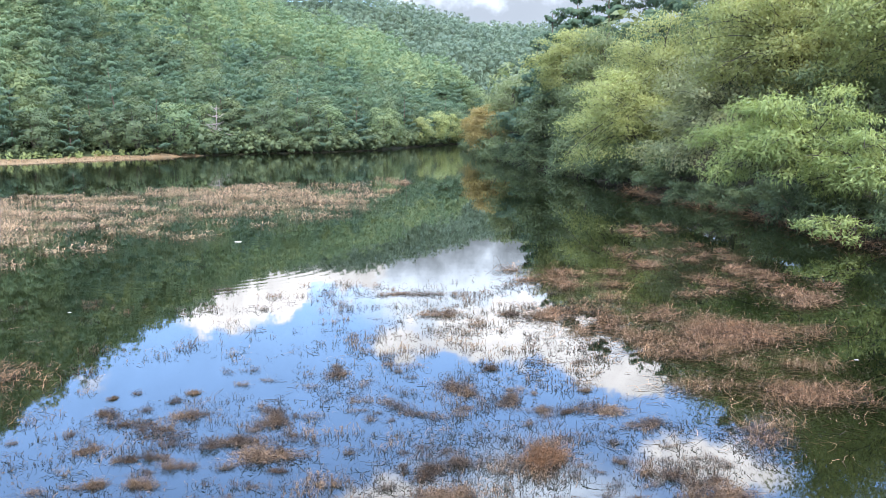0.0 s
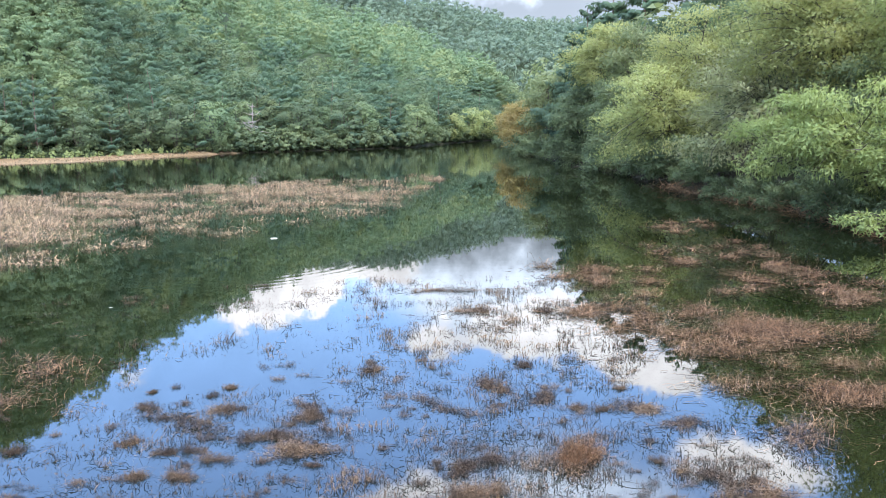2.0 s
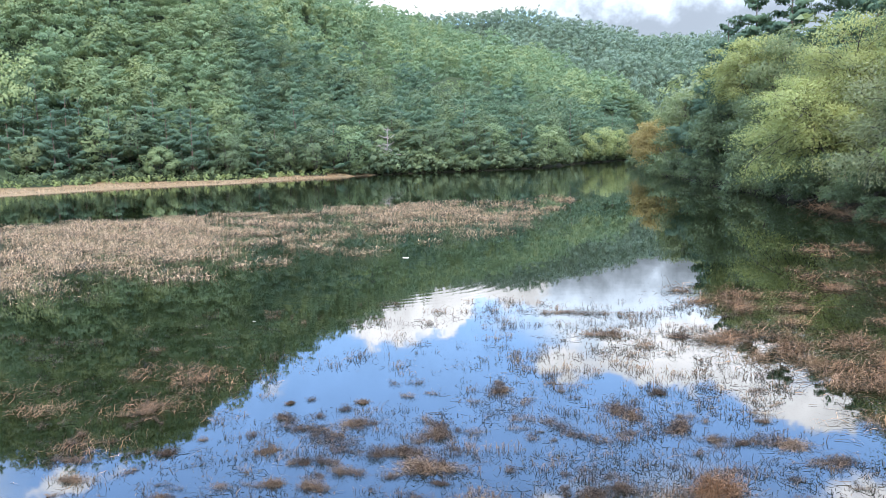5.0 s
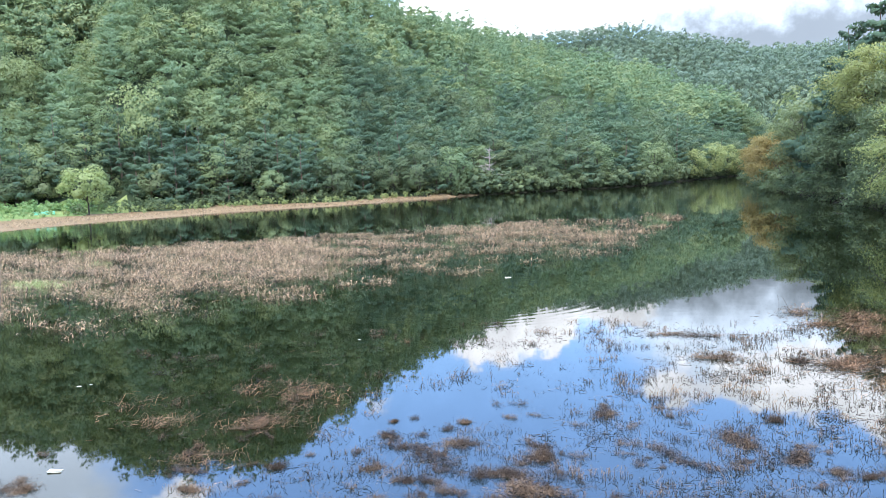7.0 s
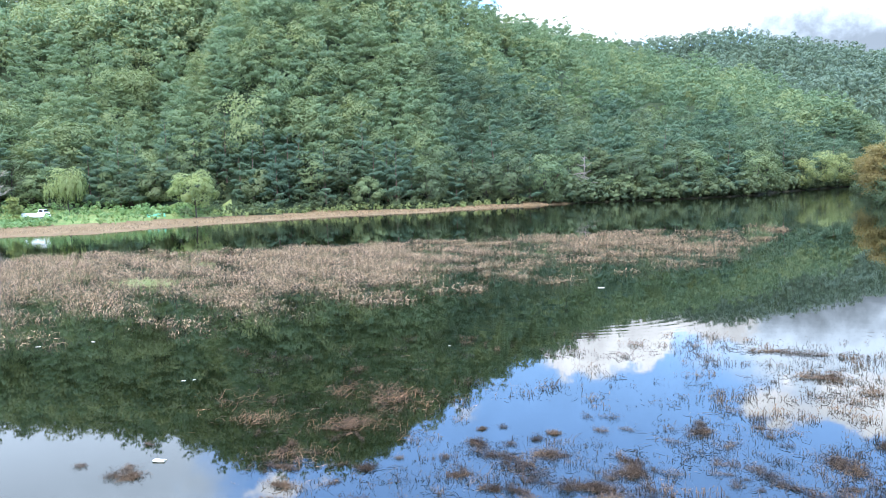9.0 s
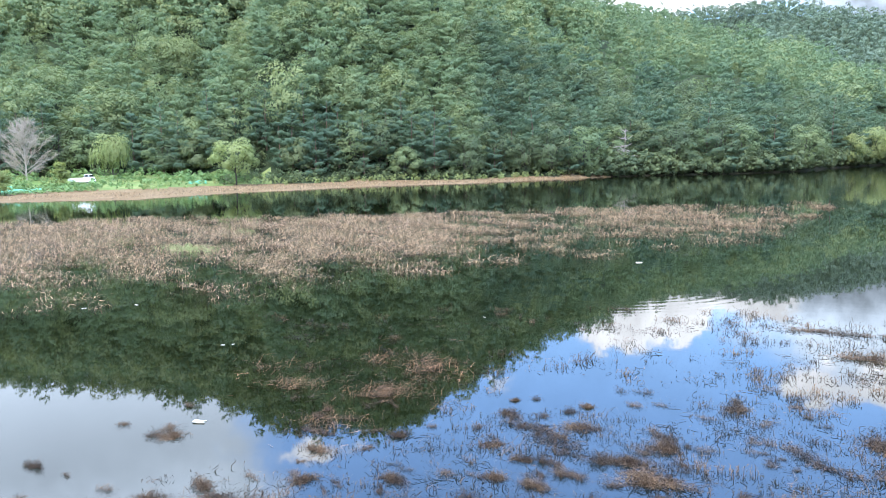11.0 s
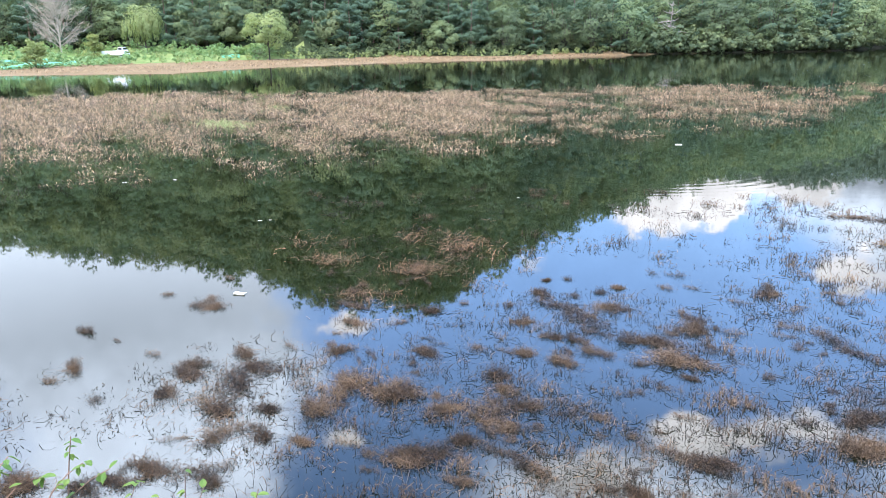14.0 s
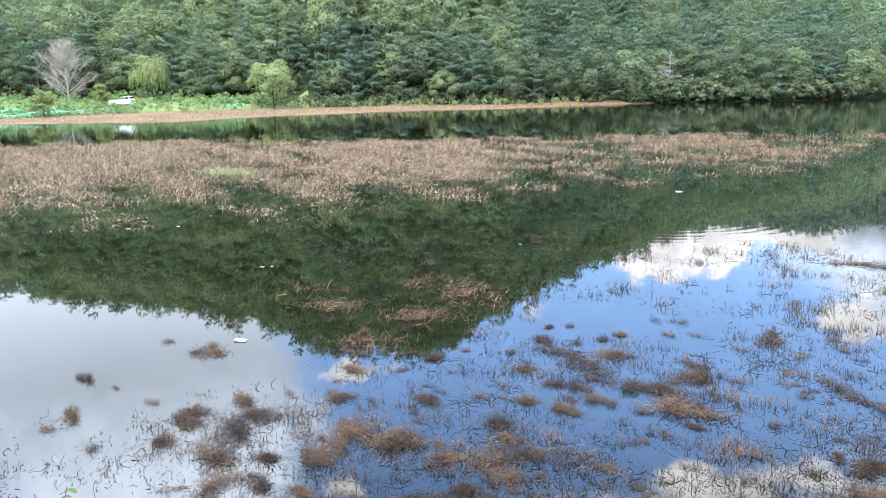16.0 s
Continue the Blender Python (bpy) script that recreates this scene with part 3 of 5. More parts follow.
def tree_thing(name, crown_mesh, limb_mesh, label, category="tree", group=""):
    root = tagged(new(name), label, category, group)
    part("trunk", limb_mesh, root)
    part("crown", crown_mesh, root)
    return root


# ---- hillside woods ----
def woods(name, label, sites, shapes, mat, rng, scale=(0.75, 1.4)):
    """Many trees joined into one mass: sites (n, 2), each takes one of the shapes."""
    z = height(sites[:, 0], sites[:, 1])
    out, tone, face = [], [], []
    for (x, y), g in zip(sites, z):
        sh, soft = shapes[rng.integers(len(shapes))]
        a, s = rng.uniform(0, 6.28), rng.uniform(*scale)
        m = np.array([[math.cos(a), -math.sin(a), 0], [math.sin(a), math.cos(a), 0], [0, 0, rng.uniform(0.85, 1.15)]]) * s
        out.append(sh @ m.T + [x, y, g])
        face.append(unit(soft @ m.T))
        tone.append(np.full(len(sh), rng.uniform() ** 1.7, np.float32))
    me = soft_soup(name, np.concatenate(out), np.concatenate(face), mat)
    me.attributes.new("tone", "FLOAT", "FACE").data.foreach_set("value", np.concatenate(tone))
    ob = new(name, me)
    return tagged(ob, label, "trees", kind="stuff")


def scatter(rng, n, az, lo, hi, power=1.0):
    """Places spread evenly between two distances that vary with azimuth (degrees)."""
    k = int(math.sqrt(n * 3))
    m = max(1, n // k)
    i, j = np.meshgrid(np.arange(k), np.arange(m), indexing="ij")
    a = az[0] + (az[1] - az[0]) * (i.ravel() + rng.uniform(0, 1, k * m)) / k
    u = (j.ravel() + rng.uniform(0, 1, k * m) + 0.5 * (i.ravel() % 2)) / (m + 0.5)
    near, far = lo(a), hi(a)
    d = np.sqrt(near ** 2 + (far ** 2 - near ** 2) * np.clip(u, 0, 1))
    return np.stack([np.sin(np.radians(a)) * d, np.cos(np.radians(a)) * d], 1)


def edge(a):
    return np.interp(a, AZ, WOODS)


def crest(a):
    return np.interp(a, RIDGE_AZ, RIDGE_D)


def build_woods():
    rng = np.random.default_rng(11)
    pine_mid = [pine_crown(rng, rng.uniform(11, 15), 2200, 0.235, 0.12, 0.28)[:2] for _ in range(7)]
    pine_far = [pine_crown(rng, rng.uniform(9.5, 12), 620, 0.36, 0.15, 0.30)[:2] for _ in range(6)]
    broad_mid = [broad_crown(rng, rng.uniform(9, 12), 2000, 0.25, 0.42, 0.12, 17)[:2] for _ in range(6)]
    broad_far = [broad_crown(rng, rng.uniform(8, 10.5), 560, 0.37, 0.42, 0.15, 11)[:2] for _ in range(6)]
    low = [broad_crown(rng, rng.uniform(1.6, 3.2), 150, 0.24, 0.5, 0.0, 7)[:2] for _ in range(5)]
    tiny = [broad_crown(rng, rng.uniform(8.5, 11), 190, 0.62, 0.46, 0.05, 7)[:2] for _ in range(5)]
    near = lambda a: edge(a) + 4
    mid = lambda a: np.minimum(edge(a) + 52, crest(a))
    over = lambda a: crest(a) + 12
    woods("pine_woods", "dense pine woods on the lower hillside, haze tinted into the green", scatter(rng, 195, (-69, -27), near, mid), pine_mid, PINE, rng, (0.7, 1.2))
    woods("pine_woods", "dense pine woods above the far shore, shade put into their colour", scatter(rng, 140, (-27, 3), near, mid), pine_mid, SHADEPINE, rng, (0.7, 1.2))
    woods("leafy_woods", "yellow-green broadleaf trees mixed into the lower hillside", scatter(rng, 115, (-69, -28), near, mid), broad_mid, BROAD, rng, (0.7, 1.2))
    woods("leafy_woods", "broadleaf trees among the pines above the far shore, shade put into their colour", scatter(rng, 45, (-28, 3), near, mid), broad_mid, SHADELEAF, rng, (0.7, 1.2))
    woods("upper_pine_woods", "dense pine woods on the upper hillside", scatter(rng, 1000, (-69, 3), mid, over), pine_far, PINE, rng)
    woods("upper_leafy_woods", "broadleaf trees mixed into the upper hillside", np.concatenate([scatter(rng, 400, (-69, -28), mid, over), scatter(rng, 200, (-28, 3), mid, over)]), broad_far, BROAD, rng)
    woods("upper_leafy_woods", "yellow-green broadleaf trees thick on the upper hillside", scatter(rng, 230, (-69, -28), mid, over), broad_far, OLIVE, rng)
    woods("distant_woods", "green woods on the distant ridge, haze tinted into their leaves", scatter(rng, 1150, (-18, 13), lambda a: 0 * a + 450, lambda a: 0 * a + 668), tiny, FARLEAF, rng, (0.9, 1.4))
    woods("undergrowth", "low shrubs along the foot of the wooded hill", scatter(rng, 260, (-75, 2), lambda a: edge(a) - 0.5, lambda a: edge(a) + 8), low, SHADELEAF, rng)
    woods("shore_weeds", "green weeds between the mud flat and the woods, darkened for shade", scatter(rng, 200, (-46, -17), lambda a: np.interp(a, AZ, SHORE) + np.interp(a, [-46, -40, -17], [17, 13.5, 7]) * 0.95, lambda a: edge(a) + 3), low, SHADELEAF, rng, (0.3, 0.85))
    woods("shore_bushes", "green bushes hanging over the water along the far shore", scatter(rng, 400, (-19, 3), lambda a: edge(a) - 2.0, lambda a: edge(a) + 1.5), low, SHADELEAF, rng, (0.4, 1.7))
    n = 160
    xy = np.stack([rng.uniform(9, 50, n), rng.uniform(70, 245, n)], 1)
    xy[:, 0] += bank_x(xy[:, 1])
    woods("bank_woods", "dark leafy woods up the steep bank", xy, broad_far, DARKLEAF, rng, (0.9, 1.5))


build_woods()


def build_shore_trees():
    """The front row along the far shore, tree by tree."""
    rng = np.random.default_rng(23)
    kinds = []
    for i in range(5):
        c, soft, l = pine_crown(rng, rng.uniform(11, 15), 3600, 0.19, 0.13, 0.27, 0.60)
        kinds.append((tree_thing("pine_tree", soft_soup("pine_crown", c, soft, SHADEPINE), tubes("pine_trunk", l[:1] + l[1:14], PINE_BARK), "tall pine with flat tiers on the lake shore, needles darkened for shade", group="pines along the far shore"), "p"))
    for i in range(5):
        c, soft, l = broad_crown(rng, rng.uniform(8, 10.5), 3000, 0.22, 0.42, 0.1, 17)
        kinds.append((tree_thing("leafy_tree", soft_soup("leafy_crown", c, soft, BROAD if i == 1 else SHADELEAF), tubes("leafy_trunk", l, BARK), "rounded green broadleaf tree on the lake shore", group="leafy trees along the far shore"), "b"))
    used = set()
    n = 88
    for i in range(n):
        a = -73 + 75.5 * (i + rng.uniform(0.1, 0.9)) / n
        d = float(edge(a)) + rng.uniform(-0.8, 5.0)
        if -17.6 < a < -15.2:      # a clearing round the dead pine
            d += 6.0
        x, y = math.sin(radians(a)) * d, math.cos(radians(a)) * d
        j = int(rng.integers(5)) if rng.uniform() < 0.68 else int(rng.integers(5, 10))
        s, turn = rng.uniform(0.8, 1.15), rng.uniform(0, 360)
        m = pose(x, y, float(height(x, y)) - 0.1, 0, 0, turn) @ Matrix.Scale(s, 4)
        if j not in used:
            used.add(j)
            kinds[j][0].matrix_basis = m
        else:
            ob = copy_thing(kinds[j][0], m)
            ob.scale = (s, s, s)
    for j in range(10):
        if j not in used:
            x, y = -60 + 4 * j, 175
            kinds[j][0].matrix_basis = pose(x, y, float(height(x, y)))


build_shore_trees()


# ---- trees on the near bank ----
def bank_tree(name, label, foot, crown, radii, mat, seed, lobes, count, leaf, girth=0.16, hang=0.35, bark_mat=BARK, bare=0):
    """A leaning tree: foot (x, y) on the bank, the crown's middle (x, y, z), its radii."""
    rng = np.random.default_rng(seed)
    x, y = foot
    z = float(height(x, y))
    c = np.array(crown) - [x, y, z]
    blades, soft, hubs = full_crown(rng, c, radii, lobes, count, *leaf, hang, sides=3 if y > 55 else 4)
    t = np.linspace(0, 1, 6)[:, None]
    bow = np.array([0, 0, 1.0]) * np.sin(t * np.pi) * 0.12 * np.linalg.norm(c)
    trunk = np.array([0, 0, -0.5]) * (1 - t) + (c + [0, 0, radii[2] * 0.3]) * t + bow + rng.normal(0, 0.03, (6, 3)) * np.linalg.norm(c) * t
    lines = [(trunk, girth, girth * 0.35)]
    ends = list(hubs) + [c + np.clip(rng.normal(0, 0.75, 3), -0.9, 0.9) * radii * [1, 1, 0.5] for _ in range(bare)]
    for h in ends:
        f = rng.uniform(0.4, 0.95)
        p0 = np.array([np.interp(f, t[:, 0], trunk[:, k]) for k in range(3)])
        u = np.linspace(0, 1, 6)[:, None]
        run = h - p0
        limb = p0 + run * u + np.array([0, 0, 0.13 * np.linalg.norm(run)]) * np.sin(u * np.pi) + np.cumsum(rng.normal(0, 0.03, (6, 3)), 0) * np.linalg.norm(run) * u
        lines.append((limb, girth * rng.uniform(0.16, 0.32), 0.012))
        for _ in range(4):
            q = limb[int(rng.integers(2, 6))]
            w = unit(run + rng.normal(0, 0.7, 3) * np.linalg.norm(run))
            ln = 0.22 * float(np.mean(radii)) * rng.uniform(0.7, 1.5)
            lines.append((np.array([q, q + w * ln * 0.5 + [0, 0, 0.05 * ln], q + w * ln]), 0.022, 0.006))
    root = tree_thing(name, soft_soup("crown", blades, soft, mat), tubes("trunk", lines, bark_mat), label)
    root.matrix_basis = pose(x, y, z)
    return root


def build_bank_trees():
    # bright trees whose lowest limbs touch the water
    bank_tree("overhanging_tree", "bright green overhanging tree with long leaves by the water", (19.0, 35.5), (16.0, 36.0, 3.9), (3.6, 3.1, 2.9), BRIGHTLEAF, 1, 46, 17000, (0.24, 0.062), 0.14, 0.5)
    bank_tree("overhanging_tree", "bright green leaning tree with long leaves by the water", (20.6, 32.5), (19.3, 33.0, 3.0), (3.3, 2.7, 2.4), BRIGHTLEAF, 2, 38, 12500, (0.24, 0.062), 0.12, 0.5)
    bank_tree("low_bough", "leafy bright green bough reaching low over the water", (18.9, 31.0), (16.4, 30.9, 0.8), (1.8, 0.8, 0.6), BRIGHTLEAF, 12, 11, 1100, (0.22, 0.062), 0.07, 0.3)
    # the grey-green mass behind them, its limbs in view
    bank_tree("tall_tree", "grey-green tree with fine leaves and bare inner limbs on the bank", (19.5, 50.0), (18.6, 49.5, 5.3), (5.2, 4.2, 5.0), GREYLEAF, 3, 70, 30000, (0.20, 0.085), 0.2, 0.3, bare=24)
    bank_tree("tall_tree", "tall yellow-green tree with fine leaves on the bank", (23.0, 46.5), (20.3, 46.5, 9.6), (5.0, 4.5, 4.8), OLIVELEAF, 4, 76, 34000, (0.20, 0.09), 0.22, 0.3, bare=20)
    bank_tree("tall_tree", "tall pale green tree with hanging leaves high on the bank", (26.0, 39.0), (23.4, 38.5, 10.4), (4.6, 4.2, 5.0), LIMELEAF, 14, 66, 28000, (0.20, 0.075), 0.22, 0.5, bare=16)
    bank_tree("tall_tree", "tall dense green tree up the bank", (28.0, 47.0), (26.5, 47.0, 14.0), (5.5, 5.0, 7.5), OLIVELEAF, 15, 80, 34000, (0.24, 0.11), 0.24)
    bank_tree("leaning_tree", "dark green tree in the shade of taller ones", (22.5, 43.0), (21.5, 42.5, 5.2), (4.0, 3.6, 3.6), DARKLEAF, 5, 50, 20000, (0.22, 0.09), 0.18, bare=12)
    bank_tree("lime_tree", "yellow-green rounded tree leaning over the lake", (17.0, 63.5), (14.9, 62.5, 5.4), (4.7, 4.3, 5.4), LIMELEAF, 6, 70, 28000, (0.24, 0.13), 0.2, 0.3, bare=10)
    bank_tree("lime_tree", "olive rounded tree behind the lake's edge", (20.0, 66.0), (18.4, 65.0, 9.0), (4.8, 4.6, 5.2), OLIVELEAF, 7, 66, 24000, (0.25, 0.13), 0.2, 0.3)
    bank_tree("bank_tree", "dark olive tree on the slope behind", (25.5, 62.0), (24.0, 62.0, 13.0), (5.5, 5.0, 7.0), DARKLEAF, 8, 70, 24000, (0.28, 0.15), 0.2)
    bank_tree("bank_tree", "blue-green tree on the lake's steep bank, its leaves darkened for shade", (14.0, 93.0), (12.9, 93.0, 5.2), (3.9, 3.6, 5.4), SHADELEAF, 30, 70, 22000, (0.32, 0.19), 0.2)
    bank_tree("bank_tree", "green tree at the foot of the bank, its leaves darkened for shade", (15.6, 80.0), (14.6, 79.0, 4.6), (3.6, 3.6, 4.8), SHADELEAF, 31, 60, 19000, (0.30, 0.17), 0.2)
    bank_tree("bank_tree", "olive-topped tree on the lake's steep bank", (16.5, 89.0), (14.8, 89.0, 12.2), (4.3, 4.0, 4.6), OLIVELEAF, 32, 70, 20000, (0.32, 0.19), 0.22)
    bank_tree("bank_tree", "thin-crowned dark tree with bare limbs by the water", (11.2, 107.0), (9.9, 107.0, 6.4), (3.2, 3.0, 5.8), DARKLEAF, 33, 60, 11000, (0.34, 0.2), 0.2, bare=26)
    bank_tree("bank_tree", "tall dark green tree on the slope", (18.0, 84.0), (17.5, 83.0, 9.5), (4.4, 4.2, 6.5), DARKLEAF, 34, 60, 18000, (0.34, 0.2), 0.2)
    bank_tree("turning_tree", "olive and rust tree turning in autumn at the water", (9.2, 125.0), (7.4, 125.0, 4.4), (3.3, 3.4, 4.9), RUSTLEAF, 40, 60, 12000, (0.40, 0.25), 0.18)
    bank_tree("turning_tree", "green and rust tree turning in autumn at the water", (9.2, 150.0), (7.6, 150.0, 4.6), (3.6, 3.6, 5.0), RUSTLEAF, 41, 50, 10000, (0.45, 0.28), 0.18)


def build_high_trees():
    """Pines up the steep bank, their tops against the sky."""
    rng = np.random.default_rng(57)
    made = None
    for x, y, h in ((12.8, 104, 16.0), (14.6, 101, 18.5), (17.2, 99, 20.5), (20.5, 96, 22.0), (25, 92, 21.0), (29, 84, 20.0), (24, 78, 19.0), (28, 70, 20.0), (32, 58, 20.0), (33, 48, 19.0)):
        if made is None:
            c, soft, l = pine_crown(rng, 18.0, 15000, 0.24, 0.12, 0.27)
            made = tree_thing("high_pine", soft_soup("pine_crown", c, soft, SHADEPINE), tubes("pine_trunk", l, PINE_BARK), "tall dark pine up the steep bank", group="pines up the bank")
            made.matrix_basis = pose(x, y, float(height(x, y)) - 0.2) @ Matrix.Scale(h / 18, 4)
        else:
            copy_thing(made, pose(x, y, float(height(x, y)) - 0.2, 0, 0, x * 53 % 360)).scale = (h / 18,) * 3


build_bank_trees()
build_high_trees()


def build_bank_shrubs():
    """Low bushes that hide the foot of the bank."""
    rng = np.random.default_rng(51)
    kinds = []
    for i in range(4):
        lines, tips = grow(rng, 2.6, 2.4, limbs=12, subs=5, twigs=4, base=0.02, lean=(-0.8, 0), droop=0.5, up=0.4, twig=0.45)
        blades, soft, _ = full_crown(rng, (-0.5, 0, 0.9), (1.7, 1.5, 1.2), 26, 4200, 0.22, 0.10, 0.4, 0.9, 3)
        # The shade at the bank's foot is in the shrubs' leaf colour.
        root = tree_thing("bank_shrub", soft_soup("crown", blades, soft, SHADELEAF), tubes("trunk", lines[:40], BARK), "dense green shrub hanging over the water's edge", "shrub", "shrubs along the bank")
        kinds.append(root)
    y, n = 27.0, 0
    while y < 185:
        x = float(bank_x(y)) + rng.uniform(0.0, 1.3)
        s = rng.uniform(0.7, 1.05) if y < 60 else rng.uniform(0.8, 1.3) * (1 + y / 250)
        m = pose(x, y, float(height(x, y)) - 0.1, 0, 0, rng.uniform(-50, 50)) @ Matrix.Scale(s, 4)
        if n < 4:
            kinds[n].matrix_basis = m
        else:
            copy_thing(kinds[int(rng.integers(4))], m).scale = (s, s, s)
        n += 1
        y += rng.uniform(1.1, 2.0) * (1 + y / 50)


build_bank_shrubs()


# ---- dry plants in the water ----
def bent_stems(rng, base, tall, sway, kink):
    """Upright stems that bend over: base (n, 3). Gives (n, 4, 3)."""
    n = len(base)
    a = rng.uniform(0, 6.28, n)
    out = np.stack([np.cos(a), np.sin(a), 0 * a], 1)
    h = tall * rng.uniform(0.45, 1.15, n)
    s = sway * rng.uniform(0.2, 1.0, n)
    fold = rng.uniform(0, 1, n) < kink
    p1 = base + out * (s * h * 0.25)[:, None] + np.stack([0 * h, 0 * h, h * 0.45], 1)
    p2 = base + out * (s * h * 0.7)[:, None] + np.stack([0 * h, 0 * h, h * np.where(fold, 0.65, 0.8)], 1)
    b = a + rng.normal(0, 0.7, n)
    far = np.stack([np.cos(b), np.sin(b), 0 * b], 1)
    p3 = p2 + far * (h * np.where(fold, 0.5, 0.12 + 0.2 * s))[:, None] + np.stack([0 * h, 0 * h, h * np.where(fold, -0.45, 0.2)], 1)
    crook = (0.10 * h)[:, None]
    p1 += rng.normal(0, 1, (n, 3)) * crook
    p2 += rng.normal(0, 1, (n, 3)) * crook
    return np.stack([base - [0, 0, 0.06], p1, p2, p3], 1)


def arched_stems(rng, base, length, rise, heading=None):
    """Fallen stems that arch over the water and lie on it."""
    n = len(base)
    a = rng.uniform(0, 6.28, n) if heading is None else heading
    turn = rng.normal(0, 0.9, (n, 1)) * np.linspace(0, 1, 5)[None]
    ln = length * rng.uniform(0.35, 1.1, n) * np.where(rng.uniform(0, 1, n) < 0.12, 1.9, 1.0)
    step = (ln / 4)[:, None]
    dx = np.cumsum(np.cos(a[:, None] + turn) * step, 1)
    dy = np.cumsum(np.sin(a[:, None] + turn) * step, 1)
    t = np.linspace(0, 1, 5)[None]
    dx, dy = dx + rng.normal(0, 0.06, (n, 5)) * ln[:, None], dy + rng.normal(0, 0.06, (n, 5)) * ln[:, None]
    z = rise * rng.uniform(0.1, 1.0, (n, 1)) * rng.uniform(0.5, 1.4, (n, 5)) * np.sin(t * np.pi * rng.uniform(0.6, 1.05, (n, 1))) * ln[:, None] + rng.uniform(-0.02, 0.03, (n, 1))
    return np.stack([base[:, :1] + dx, base[:, 1:2] + dy, np.maximum(z, -0.02) + base[:, 2:3]], -1)


BED_AZ = np.array([-80, -63, -48, -40, -32, -24, -16, -8, -4, -2.5])
BED_FAR = np.array([84, 78, 71, 67, 66, 68, 71, 74, 77, 72.0])
BED_NEAR = np.array([28, 26.5, 26, 28.5, 31, 32.5, 34, 40, 52, 68.0])


def flat(x, y):
    return np.stack([x, y, np.zeros_like(x)], 1)


def build_reed_bed():
    rng = np.random.default_rng(5)
    n = 26000
    a = rng.uniform(-78, -2.6, n)
    lo, hi = np.interp(a, BED_AZ, BED_NEAR), np.interp(a, BED_AZ, BED_FAR)
    u = rng.uniform(0, 1, n) ** 0.75
    d = lo + (hi - lo) * u
    x, y = np.sin(np.radians(a)) * d, np.cos(np.radians(a)) * d
    clump = np.sin(x * 0.75 + 2 * np.sin(y * 0.5)) + np.sin(y * 1.3 + x * 0.55) + 0.9 * np.sin(x * 2.1 - y * 2.3) + 0.8 * np.sin(x * 0.23 + y * 0.17 + 1.0)
    streak = np.sin(d * 1.5 + 2.2 * np.sin(a * 0.30) + 1.3 * np.sin(a * 0.9)) + 0.6 * np.sin(d * 3.1 + 2.0 * np.sin(a * 0.5 + 1))
    wob = clump * np.clip((a + 60) / 30, 0.8, 1.15) + streak * np.clip((a + 48) / 22, 0.25, 1.35)
    full = 2.3 * np.minimum(u * 3.2, (1 - u) * 8).clip(0, 1) + 0.5 * np.clip((-38 - a) / 8, 0, 1) - 0.9 * np.clip((a + 36) / 14, 0, 1) - 1.1 * np.clip((a + 16) / 10, 0, 1)
    keep = wob + full + rng.normal(0, 0.45, n) > 1.75
    x, y, lush = x[keep], y[keep], (wob + full)[keep]
    per = 4
    grown = rng.uniform(0.10, 0.36, len(x)) * np.clip(0.6 + 0.14 * lush, 0.45, 1.25)
    base = flat(np.repeat(x, per) + rng.normal(0, 0.15, len(x) * per), np.repeat(y, per) + rng.normal(0, 0.15, len(x) * per))
    up = bent_stems(rng, base, np.repeat(grown, per), 1.8, 0.55)
    wide = np.hypot(base[:, 0], base[:, 1]) * rng.uniform(0.00020, 0.00045, len(base))
    tagged(new("reed_bed", stems("reed_bed", up[:, [0, 2, 3]], wide, REED, 1)), "wide bed of bleached dry reeds standing in the lake", "reeds", kind="stuff")
    m = 95000
    pick = rng.integers(0, len(x), m)
    p = np.stack([x[pick], y[pick], 0 * x[pick]], 1) + rng.normal(0, [0.17, 0.17, 0], (m, 3)) + [0, 0, 1] * rng.uniform(0.0, 1.05, (m, 1)) * grown[pick][:, None]
    tagged(new("withered_leaves", soup("withered_leaves", needles(p, unit(rng.normal(0, 0.8, (m, 3)) + [0, 0, -0.2]), 0.14, 0.030, rng), REED)), "withered tan leaves hanging on the dry reeds", "reeds", kind="stuff")
    m = 11000
    pick = rng.integers(0, len(x), m)
    low = flat(x[pick] + rng.normal(0, 0.9, m), y[pick] + rng.normal(0, 0.9, m))
    tagged(new("fallen_reeds", stems("fallen_reeds", arched_stems(rng, low, 0.4, 0.2), rng.uniform(0.006, 0.012, m), REED, 1)), "fallen tan reed stems lying on the lake", "reeds", kind="stuff")
    # drowned dark stems along the fringes of the bed
    thin = np.flatnonzero(lush < 1.6)
    q = thin[rng.integers(0, len(thin), 9000)]
    low = flat(x[q] + rng.normal(0, 0.5, len(q)), y[q] + rng.normal(0, 0.8, len(q)))
    tagged(new("drowned_reeds", stems("drowned_reeds", bent_stems(rng, low, 0.2, 1.5, 0.6)[:, [0, 2, 3]], rng.uniform(0.008, 0.02, len(q)), TWIG, 1)), "dark drowned reed stems at the fringe of the bed", "reeds", kind="stuff")
    # a fresh green patch among the dry stems
    g = flat(rng.normal(-33.4, 0.9, 260), rng.normal(29.3, 0.5, 260))
    tagged(new("green_reeds", stems("green_reeds", bent_stems(rng, g, 0.35, 1.2, 0.3), 0.03, WILLOW, 1)), "small patch of fresh green shoots among dry reeds", "reeds", kind="stuff")


